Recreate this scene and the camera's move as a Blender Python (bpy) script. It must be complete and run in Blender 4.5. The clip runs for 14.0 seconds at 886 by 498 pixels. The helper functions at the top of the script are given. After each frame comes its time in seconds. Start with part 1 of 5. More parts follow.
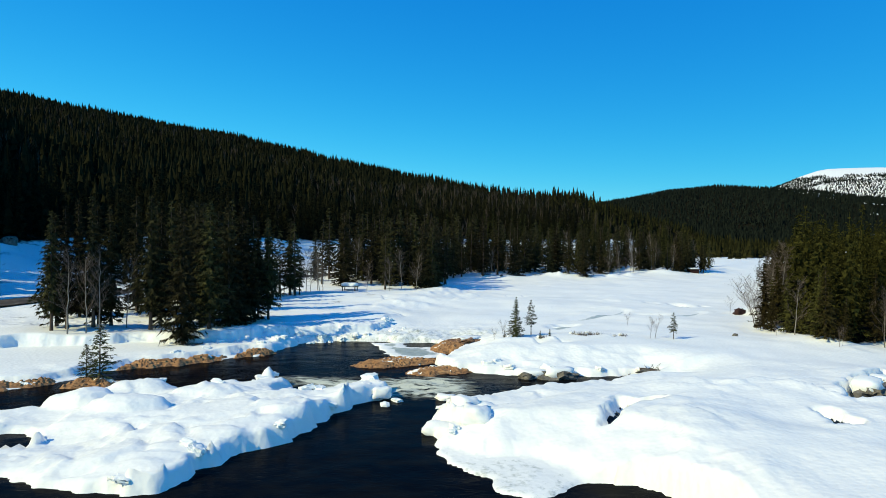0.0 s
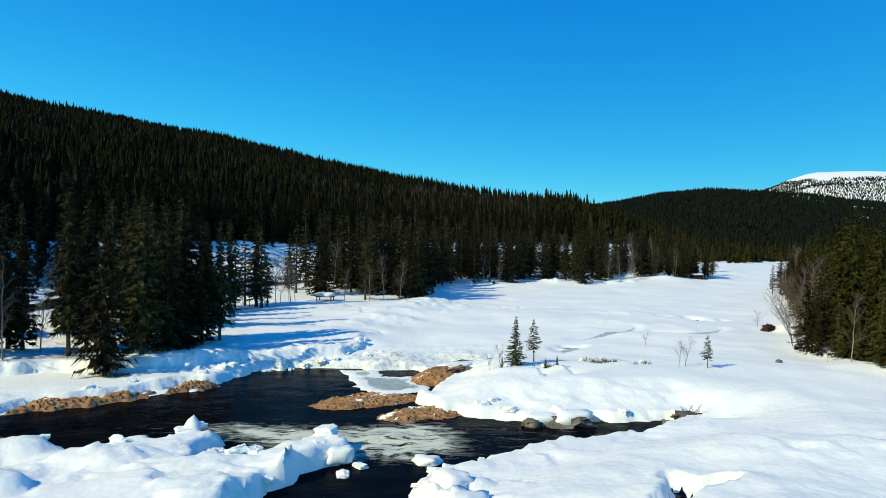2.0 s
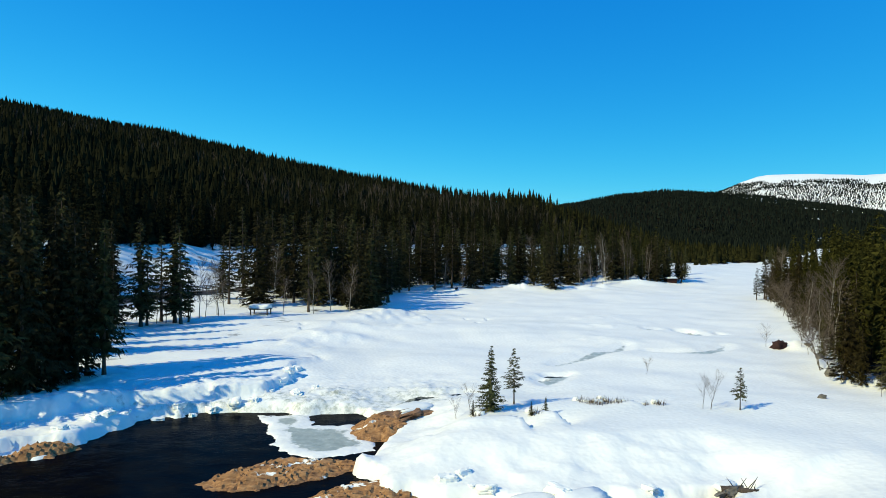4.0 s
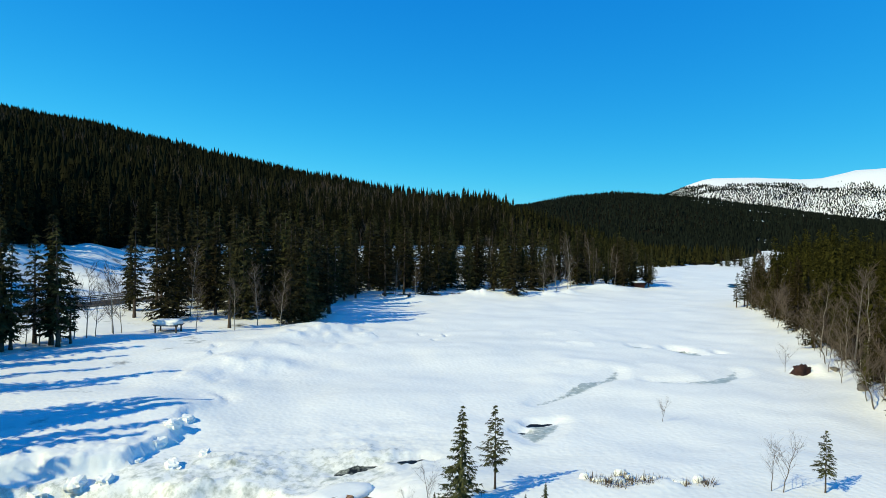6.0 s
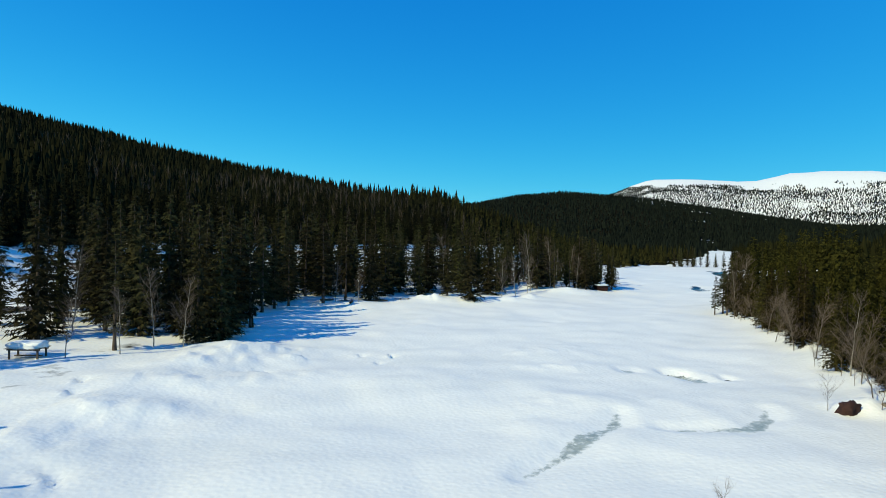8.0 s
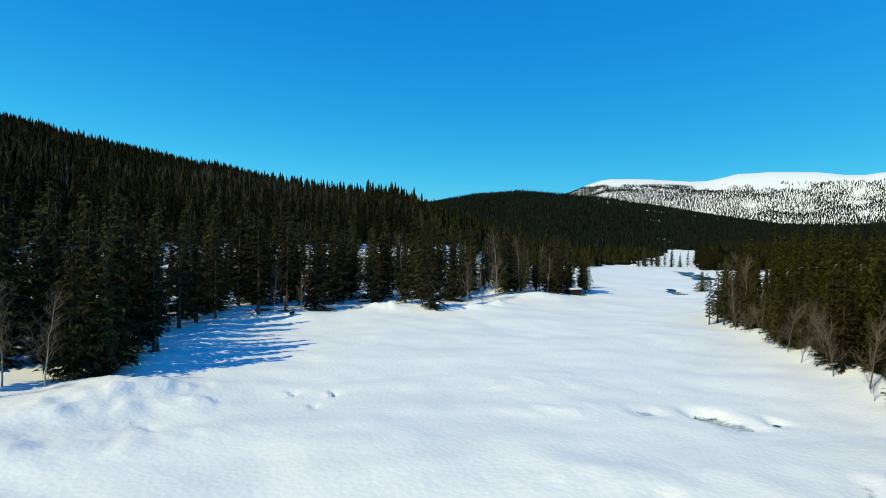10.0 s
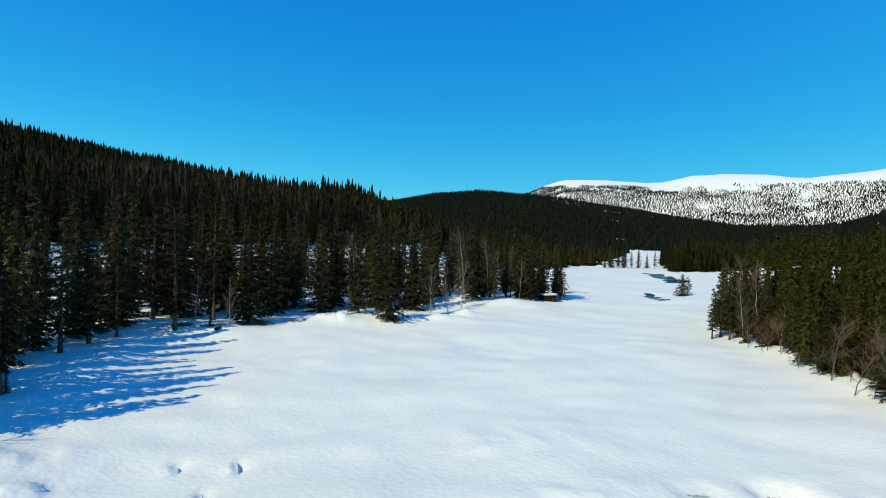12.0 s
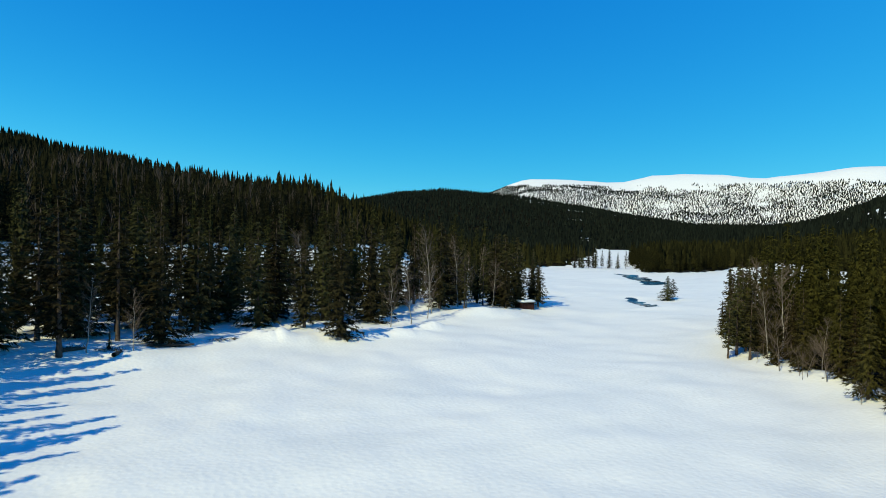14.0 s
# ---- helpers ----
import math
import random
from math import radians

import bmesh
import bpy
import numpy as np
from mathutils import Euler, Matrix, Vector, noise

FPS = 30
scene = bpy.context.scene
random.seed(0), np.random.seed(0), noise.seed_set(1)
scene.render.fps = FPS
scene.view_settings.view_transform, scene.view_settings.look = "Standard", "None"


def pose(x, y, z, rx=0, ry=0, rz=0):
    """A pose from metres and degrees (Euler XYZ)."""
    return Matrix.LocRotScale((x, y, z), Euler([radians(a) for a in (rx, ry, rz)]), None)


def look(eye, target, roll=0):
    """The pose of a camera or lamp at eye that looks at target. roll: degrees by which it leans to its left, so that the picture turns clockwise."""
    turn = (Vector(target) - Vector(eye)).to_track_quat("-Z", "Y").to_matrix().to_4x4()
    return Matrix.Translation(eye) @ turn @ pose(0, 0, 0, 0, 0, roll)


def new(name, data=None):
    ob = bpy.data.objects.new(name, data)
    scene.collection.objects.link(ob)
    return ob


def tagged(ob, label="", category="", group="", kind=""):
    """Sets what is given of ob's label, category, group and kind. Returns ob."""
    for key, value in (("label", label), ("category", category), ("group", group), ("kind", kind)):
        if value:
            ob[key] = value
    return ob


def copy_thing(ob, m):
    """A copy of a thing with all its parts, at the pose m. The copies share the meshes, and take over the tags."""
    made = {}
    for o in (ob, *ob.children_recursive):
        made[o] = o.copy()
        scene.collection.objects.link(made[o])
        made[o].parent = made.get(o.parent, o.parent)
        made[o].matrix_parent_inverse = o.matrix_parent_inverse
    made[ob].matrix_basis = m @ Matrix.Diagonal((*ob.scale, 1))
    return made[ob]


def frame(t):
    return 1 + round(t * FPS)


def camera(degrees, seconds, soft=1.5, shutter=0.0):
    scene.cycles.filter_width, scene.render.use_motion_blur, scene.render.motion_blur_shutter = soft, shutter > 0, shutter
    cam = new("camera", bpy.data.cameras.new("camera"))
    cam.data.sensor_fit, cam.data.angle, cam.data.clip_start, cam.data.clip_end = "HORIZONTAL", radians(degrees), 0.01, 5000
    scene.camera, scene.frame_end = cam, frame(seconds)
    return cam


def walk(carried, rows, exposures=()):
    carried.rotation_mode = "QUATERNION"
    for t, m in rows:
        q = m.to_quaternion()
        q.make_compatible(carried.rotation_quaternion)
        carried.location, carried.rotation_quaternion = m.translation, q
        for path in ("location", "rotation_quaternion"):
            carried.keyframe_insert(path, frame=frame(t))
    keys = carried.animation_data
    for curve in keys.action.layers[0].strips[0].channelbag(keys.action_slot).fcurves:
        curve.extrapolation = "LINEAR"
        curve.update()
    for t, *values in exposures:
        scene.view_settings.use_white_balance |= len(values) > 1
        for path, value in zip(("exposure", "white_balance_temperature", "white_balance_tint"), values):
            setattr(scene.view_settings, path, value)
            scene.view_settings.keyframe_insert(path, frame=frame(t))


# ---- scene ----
cam = camera(67.1, 14.0, soft=0.8)
METRES, EYE, TILT, LEAN, TURN = 100.9, 11.0, 0.0, 0.0, 0.0
ROWS = [
    (0.0, 0.0, 0.0, 0.0, 0.01, -1.19, -0.49),
    (0.5, 0.0012, 0.0289, 0.0005, 0.06, -1.13, -0.52),
    (1.0, 0.0023, 0.0594, 0.0012, 0.1, -1.08, -0.57),
    (1.5, 0.0038, 0.089, 0.002, -0.13, -1.03, -0.6),
    (2.0, 0.0054, 0.1218, 0.0026, -0.82, -0.97, -0.58),
    (2.5, 0.0072, 0.1554, 0.0029, -1.55, -0.91, -0.52),
    (5.0, 0.0197, 0.3319, 0.0036, -6.2, -0.74, -0.53),
    (5.5, 0.0234, 0.3678, 0.0035, -7.19, -0.71, -0.57),
    (6.0, 0.0273, 0.4037, 0.0038, -8.25, -0.71, -0.65),
    (6.5, 0.032, 0.4398, 0.0036, -9.59, -0.73, -0.73),
    (7.0, 0.037, 0.4758, 0.0038, -10.87, -0.74, -0.79),
    (7.5, 0.0428, 0.5119, 0.004, -11.82, -0.75, -0.88),
    (8.0, 0.0491, 0.5479, 0.0044, -12.71, -0.77, -0.94),
    (10.5, 0.0913, 0.7317, 0.0057, -17.26, -0.82, -1.02),
    (11.0, 0.1017, 0.7681, 0.0057, -18.09, -0.81, -1.1),
    (11.5, 0.1125, 0.8041, 0.0058, -18.95, -0.8, -1.13),
    (12.0, 0.1238, 0.8398, 0.0058, -19.88, -0.79, -1.14),
    (12.5, 0.1359, 0.8749, 0.0063, -20.76, -0.79, -1.19),
    (13.0, 0.1482, 0.9099, 0.0065, -21.51, -0.8, -1.16),
    (13.5, 0.1612, 0.9445, 0.0068, -22.26, -0.81, -1.14),
    (14.0, 0.1747, 0.9786, 0.0069, -23.01, -0.81, -1.11),
]
walk(cam, [(t, pose(0, 0, EYE, TILT, LEAN, TURN) @ pose(METRES * x, METRES * y, METRES * z, 90 + pitch, roll, yaw)) for t, x, y, z, yaw, pitch, roll in ROWS],
     [(0.0, -0.06), (2.5, -0.06), (5.0, -0.02), (8.0, -0.12), (14.0, -0.13)])

# ---- light ----
SHADOW = Vector((0.87, 0.49, 0)).normalized()   # the way the shadows fall
ELEVATION = radians(36)
sun_data = bpy.data.lights.new("sun", "SUN")
sun_data.energy, sun_data.angle, sun_data.color = 4.6, radians(0.53), (1.0, 0.94, 0.54)
sun = new("sun", sun_data)
sun.matrix_world = look((-200, -100, 200), (-200 + SHADOW.x * math.cos(ELEVATION), -100 + SHADOW.y * math.cos(ELEVATION), 200 - math.sin(ELEVATION)))
world = bpy.data.worlds.new("sky")
scene.world = world
world.use_nodes = True
wn = world.node_tree
wn.nodes.clear()
sky = wn.nodes.new("ShaderNodeTexSky")
sky.sky_type = "NISHITA"
sky.sun_disc = False
sky.sun_elevation = ELEVATION
sky.sun_rotation = math.atan2(SHADOW.x, -SHADOW.y)
sky.altitude, sky.air_density, sky.dust_density, sky.ozone_density = 1500, 1.0, 0.0, 3.0
bg = wn.nodes.new("ShaderNodeBackground")
bg.inputs["Strength"].default_value = 0.135
wout = wn.nodes.new("ShaderNodeOutputWorld")
# clear cold mountain air: deep blue overhead, paler towards the horizon
split, join = wn.nodes.new("ShaderNodeSeparateColor"), wn.nodes.new("ShaderNodeCombineColor")
wn.links.new(sky.outputs[0], split.inputs[0])
for k, (power, gain) in enumerate([(2.1, 0.044), (0.90, 1.02), (0.40, 3.3)]):
    bend, lift = wn.nodes.new("ShaderNodeMath"), wn.nodes.new("ShaderNodeMath")
    bend.operation, lift.operation = "POWER", "MULTIPLY"
    bend.inputs[1].default_value, lift.inputs[1].default_value = power, gain
    wn.links.new(split.outputs[k], bend.inputs[0])
    wn.links.new(bend.outputs[0], lift.inputs[0])
    wn.links.new(lift.outputs[0], join.inputs[k])
wn.links.new(join.outputs[0], bg.inputs["Color"])
wn.links.new(bg.outputs[0], wout.inputs["Surface"])


# ---- materials ----
def shader(name, rough=0.7, base=(0.5, 0.5, 0.5), spec=0.3):
    m = bpy.data.materials.new(name)
    m.use_nodes = True
    b = m.node_tree.nodes["Principled BSDF"]
    b.inputs["Base Color"].default_value = (*base, 1)
    b.inputs["Roughness"].default_value = rough
    b.inputs["Specular IOR Level"].default_value = spec
    return m, m.node_tree.nodes, m.node_tree.links, b


def noise_node(nodes, links, scale, detail=4, rough=0.55, coords=None, dist=0.0):
    n = nodes.new("ShaderNodeTexNoise")
    n.inputs["Scale"].default_value = scale
    n.inputs["Detail"].default_value = detail
    n.inputs["Roughness"].default_value = rough
    n.inputs["Distortion"].default_value = dist
    if coords is not None:
        links.new(coords, n.inputs["Vector"])
    return n.outputs["Fac"]


def ramp(nodes, links, fac, stops):
    r = nodes.new("ShaderNodeValToRGB")
    while len(r.color_ramp.elements) < len(stops):
        r.color_ramp.elements.new(0.5)
    for e, (at, c) in zip(r.color_ramp.elements, stops):
        e.position = at
        e.color = (*c, 1) if len(c) == 3 else c
    links.new(fac, r.inputs["Fac"])
    return r.outputs["Color"]


def mix(nodes, links, fac, a, b, mode="MIX"):
    n = nodes.new("ShaderNodeMix")
    n.data_type, n.blend_type = "RGBA", mode
    for sock, v in ((n.inputs[0], fac), (n.inputs[6], a), (n.inputs[7], b)):
        if isinstance(v, (int, float)):
            sock.default_value = v
        elif isinstance(v, tuple):
            sock.default_value = (*v, 1)
        else:
            links.new(v, sock)
    return n.outputs[2]


def math_node(nodes, links, op, a, b=0.0):
    n = nodes.new("ShaderNodeMath")
    n.operation = op
    n.use_clamp = False
    for sock, v in ((n.inputs[0], a), (n.inputs[1], b)):
        if isinstance(v, (int, float)):
            sock.default_value = v
        else:
            links.new(v, sock)
    return n.outputs[0]


def bump(nodes, links, b, height, strength=0.3, distance=0.05, under=None):
    n = nodes.new("ShaderNodeBump")
    n.inputs["Strength"].default_value = strength
    n.inputs["Distance"].default_value = distance
    links.new(height, n.inputs["Height"])
    if under is not None:
        links.new(under, n.inputs["Normal"])
    links.new(n.outputs[0], b.inputs["Normal"])
    return n.outputs[0]


def world_coords(nodes, links, scale=(1, 1, 1), turn=0.0):
    g = nodes.new("ShaderNodeNewGeometry")
    m = nodes.new("ShaderNodeMapping")
    m.inputs["Scale"].default_value = scale
    m.inputs["Rotation"].default_value = (0, 0, turn)
    links.new(g.outputs["Position"], m.inputs["Vector"])
    return m.outputs[0]


def mask(nodes, name):
    a = nodes.new("ShaderNodeAttribute")
    a.attribute_name = name
    return a.outputs["Fac"]


def make_ground_material():
    m, nodes, links, b = shader("snow_ground", 0.55, spec=0.25)
    w = world_coords(nodes, links)
    patches = noise_node(nodes, links, 0.10, 5, 0.6, coords=world_coords(nodes, links, (0.6, 1.3, 1), 0.4), dist=0.6)
    grain = noise_node(nodes, links, 3.0, 5, 0.6, coords=w)
    snow = ramp(nodes, links, patches, [(0.3, (0.79, 0.80, 0.785)), (0.5, (0.87, 0.87, 0.845)), (0.75, (0.82, 0.825, 0.805))])
    snow = mix(nodes, links, 0.10, snow, ramp(nodes, links, grain, [(0.3, (0.6, 0.63, 0.66)), (0.6, (1, 1, 1))]), "MULTIPLY")
    # open wet patches on the ice, and the dark painted into undercut holes
    edge = noise_node(nodes, links, 2.2, 5, 0.65, coords=w)
    wet = math_node(nodes, links, "ADD", mask(nodes, "wet"), math_node(nodes, links, "MULTIPLY", math_node(nodes, links, "SUBTRACT", edge, 0.5), 0.7))
    wet = ramp(nodes, links, wet, [(0.46, (0, 0, 0)), (0.56, (1, 1, 1))])
    col = mix(nodes, links, wet, snow, (0.012, 0.016, 0.020))
    # wet grey ice
    ice = ramp(nodes, links, noise_node(nodes, links, 1.4, 5, 0.6, coords=w), [(0.3, (0.27, 0.30, 0.26)), (0.6, (0.43, 0.46, 0.41)), (0.75, (0.66, 0.68, 0.65))])
    imask = math_node(nodes, links, "ADD", mask(nodes, "ice"), math_node(nodes, links, "MULTIPLY", math_node(nodes, links, "SUBTRACT", edge, 0.5), 0.8))
    imask = ramp(nodes, links, imask, [(0.42, (0, 0, 0)), (0.62, (1, 1, 1))])
    col = mix(nodes, links, imask, col, ice)
    # wooded ground: litter and moss with snow between, blackened for the trees' shade
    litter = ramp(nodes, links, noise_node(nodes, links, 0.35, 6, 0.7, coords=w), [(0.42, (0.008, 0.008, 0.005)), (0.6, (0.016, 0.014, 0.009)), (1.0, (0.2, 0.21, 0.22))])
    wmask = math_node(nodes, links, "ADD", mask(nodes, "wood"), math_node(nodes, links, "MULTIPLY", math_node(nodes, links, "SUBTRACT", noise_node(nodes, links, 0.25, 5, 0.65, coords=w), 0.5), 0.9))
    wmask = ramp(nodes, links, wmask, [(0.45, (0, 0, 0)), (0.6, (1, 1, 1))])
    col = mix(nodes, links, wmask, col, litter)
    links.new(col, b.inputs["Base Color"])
    rgh = mix(nodes, links, wet, mix(nodes, links, imask, (0.6, 0.6, 0.6), (0.3, 0.3, 0.3)), (0.12, 0.12, 0.12))
    links.new(rgh, b.inputs["Roughness"])
    dull = math_node(nodes, links, "MULTIPLY", math_node(nodes, links, "SUBTRACT", 1.0, math_node(nodes, links, "MAXIMUM", wmask, math_node(nodes, links, "MULTIPLY", wet, 0.85))), 0.25)
    links.new(dull, b.inputs["Specular IOR Level"])
    # wind ripples in places, and the small cups that the spring sun melts
    ripple = noise_node(nodes, links, 1.0, 3, 0.5, coords=world_coords(nodes, links, (0.5, 2.6, 1), -0.75), dist=0.4)
    swept = ramp(nodes, links, noise_node(nodes, links, 0.09, 3, coords=w), [(0.42, (0.1, 0.1, 0.1)), (0.62, (1, 1, 1))])
    cups = nodes.new("ShaderNodeTexVoronoi")
    cups.feature = "SMOOTH_F1"
    cups.inputs["Scale"].default_value = 3.0
    cups.inputs["Smoothness"].default_value = 0.6
    links.new(w, cups.inputs["Vector"])
    n1 = bump(nodes, links, b, math_node(nodes, links, "MULTIPLY", ripple, swept), 0.22, 0.07)
    n2 = bump(nodes, links, b, cups.outputs["Distance"], 0.45, 0.05, n1)
    bump(nodes, links, b, grain, 0.3, 0.04, n2)
    return m


def make_water_material():
    m, nodes, links, b = shader("river_water", 0.05, (0.003, 0.005, 0.008), 0.08)
    b.inputs["IOR"].default_value = 1.09
    w = world_coords(nodes, links, (1, 1.6, 1), 0.35)
    waves = noise_node(nodes, links, 1.3, 5, 0.6, coords=w, dist=1.2)
    small = noise_node(nodes, links, 6.0, 4, 0.6, coords=w, dist=0.8)
    foam_noise = noise_node(nodes, links, 0.9, 10, 0.72, coords=world_coords(nodes, links, (0.7, 1.9, 1), 0.25), dist=0.5)
    foam = mask(nodes, "foam")
    fm = math_node(nodes, links, "MULTIPLY", foam, math_node(nodes, links, "ADD", 1.0, math_node(nodes, links, "MULTIPLY", math_node(nodes, links, "SUBTRACT", foam_noise, 0.5), 5.5)))
    fm = math_node(nodes, links, "MULTIPLY", fm, 0.5)
    fm = ramp(nodes, links, fm, [(0.2, (0, 0, 0)), (0.38, (0.3, 0.3, 0.3)), (0.6, (1, 1, 1))])
    bed = ramp(nodes, links, noise_node(nodes, links, 0.5, 4, coords=w), [(0.4, (0.002, 0.003, 0.006)), (0.7, (0.006, 0.006, 0.006))])
    links.new(mix(nodes, links, fm, bed, (0.60, 0.61, 0.51)), b.inputs["Base Color"])
    links.new(mix(nodes, links, fm, (0.06, 0.06, 0.06), (0.6, 0.6, 0.6)), b.inputs["Roughness"])
    n1 = bump(nodes, links, b, waves, 0.25, 0.08)
    n2 = bump(nodes, links, b, small, 0.25, 0.02, n1)
    bump(nodes, links, b, fm, 0.5, 0.12, n2)
    return m


def make_needle_material(name, dark, light):
    m, nodes, links, b = shader(name, 0.75, spec=0.04)
    w = world_coords(nodes, links)
    n = noise_node(nodes, links, 2.0, 4, 0.65, coords=w)
    info = nodes.new("ShaderNodeObjectInfo")
    col = ramp(nodes, links, n, [(0.3, dark), (0.7, light)])
    hsv = nodes.new("ShaderNodeHueSaturation")
    links.new(math_node(nodes, links, "ADD", math_node(nodes, links, "MULTIPLY", info.outputs["Random"], 0.95), 0.55), hsv.inputs["Value"])
    links.new(math_node(nodes, links, "ADD", math_node(nodes, links, "MULTIPLY", info.outputs["Random"], 0.05), 0.445), hsv.inputs["Hue"])
    links.new(col, hsv.inputs["Color"])
    links.new(hsv.outputs[0], b.inputs["Base Color"])
    return m


def make_wood_material(name, dark, light):
    m, nodes, links, b = shader(name, 0.55, spec=0.0)
    b.inputs["Roughness"].default_value = 0.8
    w = world_coords(nodes, links)
    isl = nodes.new("ShaderNodeNewGeometry").outputs["Random Per Island"]
    n = noise_node(nodes, links, 0.02, 4, 0.6, coords=w)
    k = math_node(nodes, links, "ADD", math_node(nodes, links, "MULTIPLY", isl, 0.7), math_node(nodes, links, "MULTIPLY", n, 0.5))
    links.new(ramp(nodes, links, k, [(0.2, dark), (0.9, light)]), b.inputs["Base Color"])
    return m


def make_grain_material(name, stops, scale=4.0, stretch=(1, 1, 0.2), rough=0.85, relief=0.02):
    m, nodes, links, b = shader(name, rough, spec=0.2)
    tc = nodes.new("ShaderNodeTexCoord")
    mp = nodes.new("ShaderNodeMapping")
    mp.inputs["Scale"].default_value = stretch
    links.new(tc.outputs["Object"], mp.inputs["Vector"])
    n = noise_node(nodes, links, scale, 6, 0.65, coords=mp.outputs[0], dist=0.4)
    links.new(ramp(nodes, links, n, stops), b.inputs["Base Color"])
    bump(nodes, links, b, n, 0.5, relief)
    return m


SNOW = make_ground_material()
WATER = make_water_material()
SPRUCE = make_needle_material("spruce_needles", (0.010, 0.012, 0.006), (0.050, 0.050, 0.019))
# brighter olive than SPRUCE: sun on the bank wood put into the colour
OLIVE = make_needle_material("sunlit_spruce_needles", (0.011, 0.0125, 0.0045), (0.062, 0.061, 0.015))
PINE = make_needle_material("pine_needles", (0.020, 0.028, 0.012), (0.075, 0.082, 0.034))
# darker copy of the needles: the hillside crowns' own shade is in the colour
SHADED_WOOD = make_wood_material("shaded_spruce_needles", (0.005, 0.006, 0.0035), (0.018, 0.018, 0.009))
BELT_WOOD = make_wood_material("belt_spruce_needles", (0.009, 0.011, 0.005), (0.042, 0.042, 0.016))
VALLEY_WOOD = make_wood_material("valley_spruce_needles", (0.007, 0.008, 0.004), (0.026, 0.025, 0.009))
# green-blue copy of the needles, with distance haze in the colour
HAZED_WOOD = make_wood_material("hazed_spruce_needles", (0.005, 0.007, 0.006), (0.013, 0.017, 0.013))
# lit copy for the inner bank wood, sunlight mixed into its colour
SUNLIT_WOOD = make_wood_material("sunlit_wood_needles", (0.009, 0.010, 0.0035), (0.050, 0.047, 0.012))
FAR_TWIGS = make_wood_material("far_bare_twigs", (0.04, 0.03, 0.024), (0.10, 0.08, 0.065))
BARK = make_grain_material("spruce_bark", [(0.3, (0.035, 0.025, 0.02)), (0.7, (0.12, 0.09, 0.07))], 9)
BIRCH = make_grain_material("birch_bark", [(0.32, (0.05, 0.04, 0.035)), (0.45, (0.22, 0.20, 0.175)), (0.8, (0.42, 0.39, 0.35))], 5, (0.4, 0.4, 3.0))
ALDER = make_grain_material("alder_bark", [(0.3, (0.05, 0.04, 0.033)), (0.7, (0.19, 0.165, 0.14))], 5, (0.4, 0.4, 2.0))
TWIG = make_grain_material("bare_twigs", [(0.3, (0.06, 0.042, 0.032)), (0.7, (0.16, 0.125, 0.1))], 6)

ROAD = make_grain_material("wet_gravel_road", [(0.3, (0.03, 0.026, 0.022)), (0.6, (0.085, 0.07, 0.055)), (0.85, (0.5, 0.5, 0.5))], 0.8, (1, 1, 1), 0.75, 0.03)


# ---- the lie of the land ----
WATER_Z = -0.8


def vnoise(x, y, seed=0):
    """Smooth value noise in -1 to 1."""
    xi, yi = np.floor(x).astype(np.int64), np.floor(y).astype(np.int64)
    fx, fy = x - xi, y - yi
    fx, fy = fx * fx * fx * (fx * (fx * 6 - 15) + 10), fy * fy * fy * (fy * (fy * 6 - 15) + 10)

    def lattice(a, b):
        h = (a * 374761393 + b * 668265263 + seed * 974711) & 0x7FFFFFFF
        h = ((h ^ (h >> 13)) * 1274126177) & 0x7FFFFFFF
        return ((h ^ (h >> 16)) & 0xFFFF) / 32767.5 - 1

    top = lattice(xi, yi) * (1 - fx) + lattice(xi + 1, yi) * fx
    low = lattice(xi, yi + 1) * (1 - fx) + lattice(xi + 1, yi + 1) * fx
    return top * (1 - fy) + low * fy


def fbm(x, y, octaves=4, seed=0):
    total, amp = 0, 1.0
    for k in range(octaves):
        total = total + amp * vnoise(x * 2 ** k + 17.3 * k, y * 2 ** k - 9.1 * k, seed + k)
        amp *= 0.5
    return total


def step(a, b, v):
    t = np.clip((v - a) / (b - a), 0, 1)
    return t * t * (3 - 2 * t)


def line_distance(x, y, pts, closed=False):
    n = len(pts)
    if x.size == 1:
        a = np.array(pts, float)
        d = (np.roll(a, -1, 0) if closed else a[1:]) - (a if closed else a[:-1])
        a = a if closed else a[:-1]
        vx, vy = x.item() - a[:, 0], y.item() - a[:, 1]
        t = np.clip((vx * d[:, 0] + vy * d[:, 1]) / ((d * d).sum(1) + 1e-9), 0, 1)
        return np.full(x.shape, np.hypot(vx - t * d[:, 0], vy - t * d[:, 1]).min())
    best = np.full(x.shape, 1e9)
    for i in range(n if closed else n - 1):
        (ax, ay), (bx, by) = pts[i], pts[(i + 1) % n]
        dx, dy = bx - ax, by - ay
        t = np.clip(((x - ax) * dx + (y - ay) * dy) / (dx * dx + dy * dy + 1e-9), 0, 1)
        best = np.minimum(best, np.hypot(x - ax - t * dx, y - ay - t * dy))
    return best


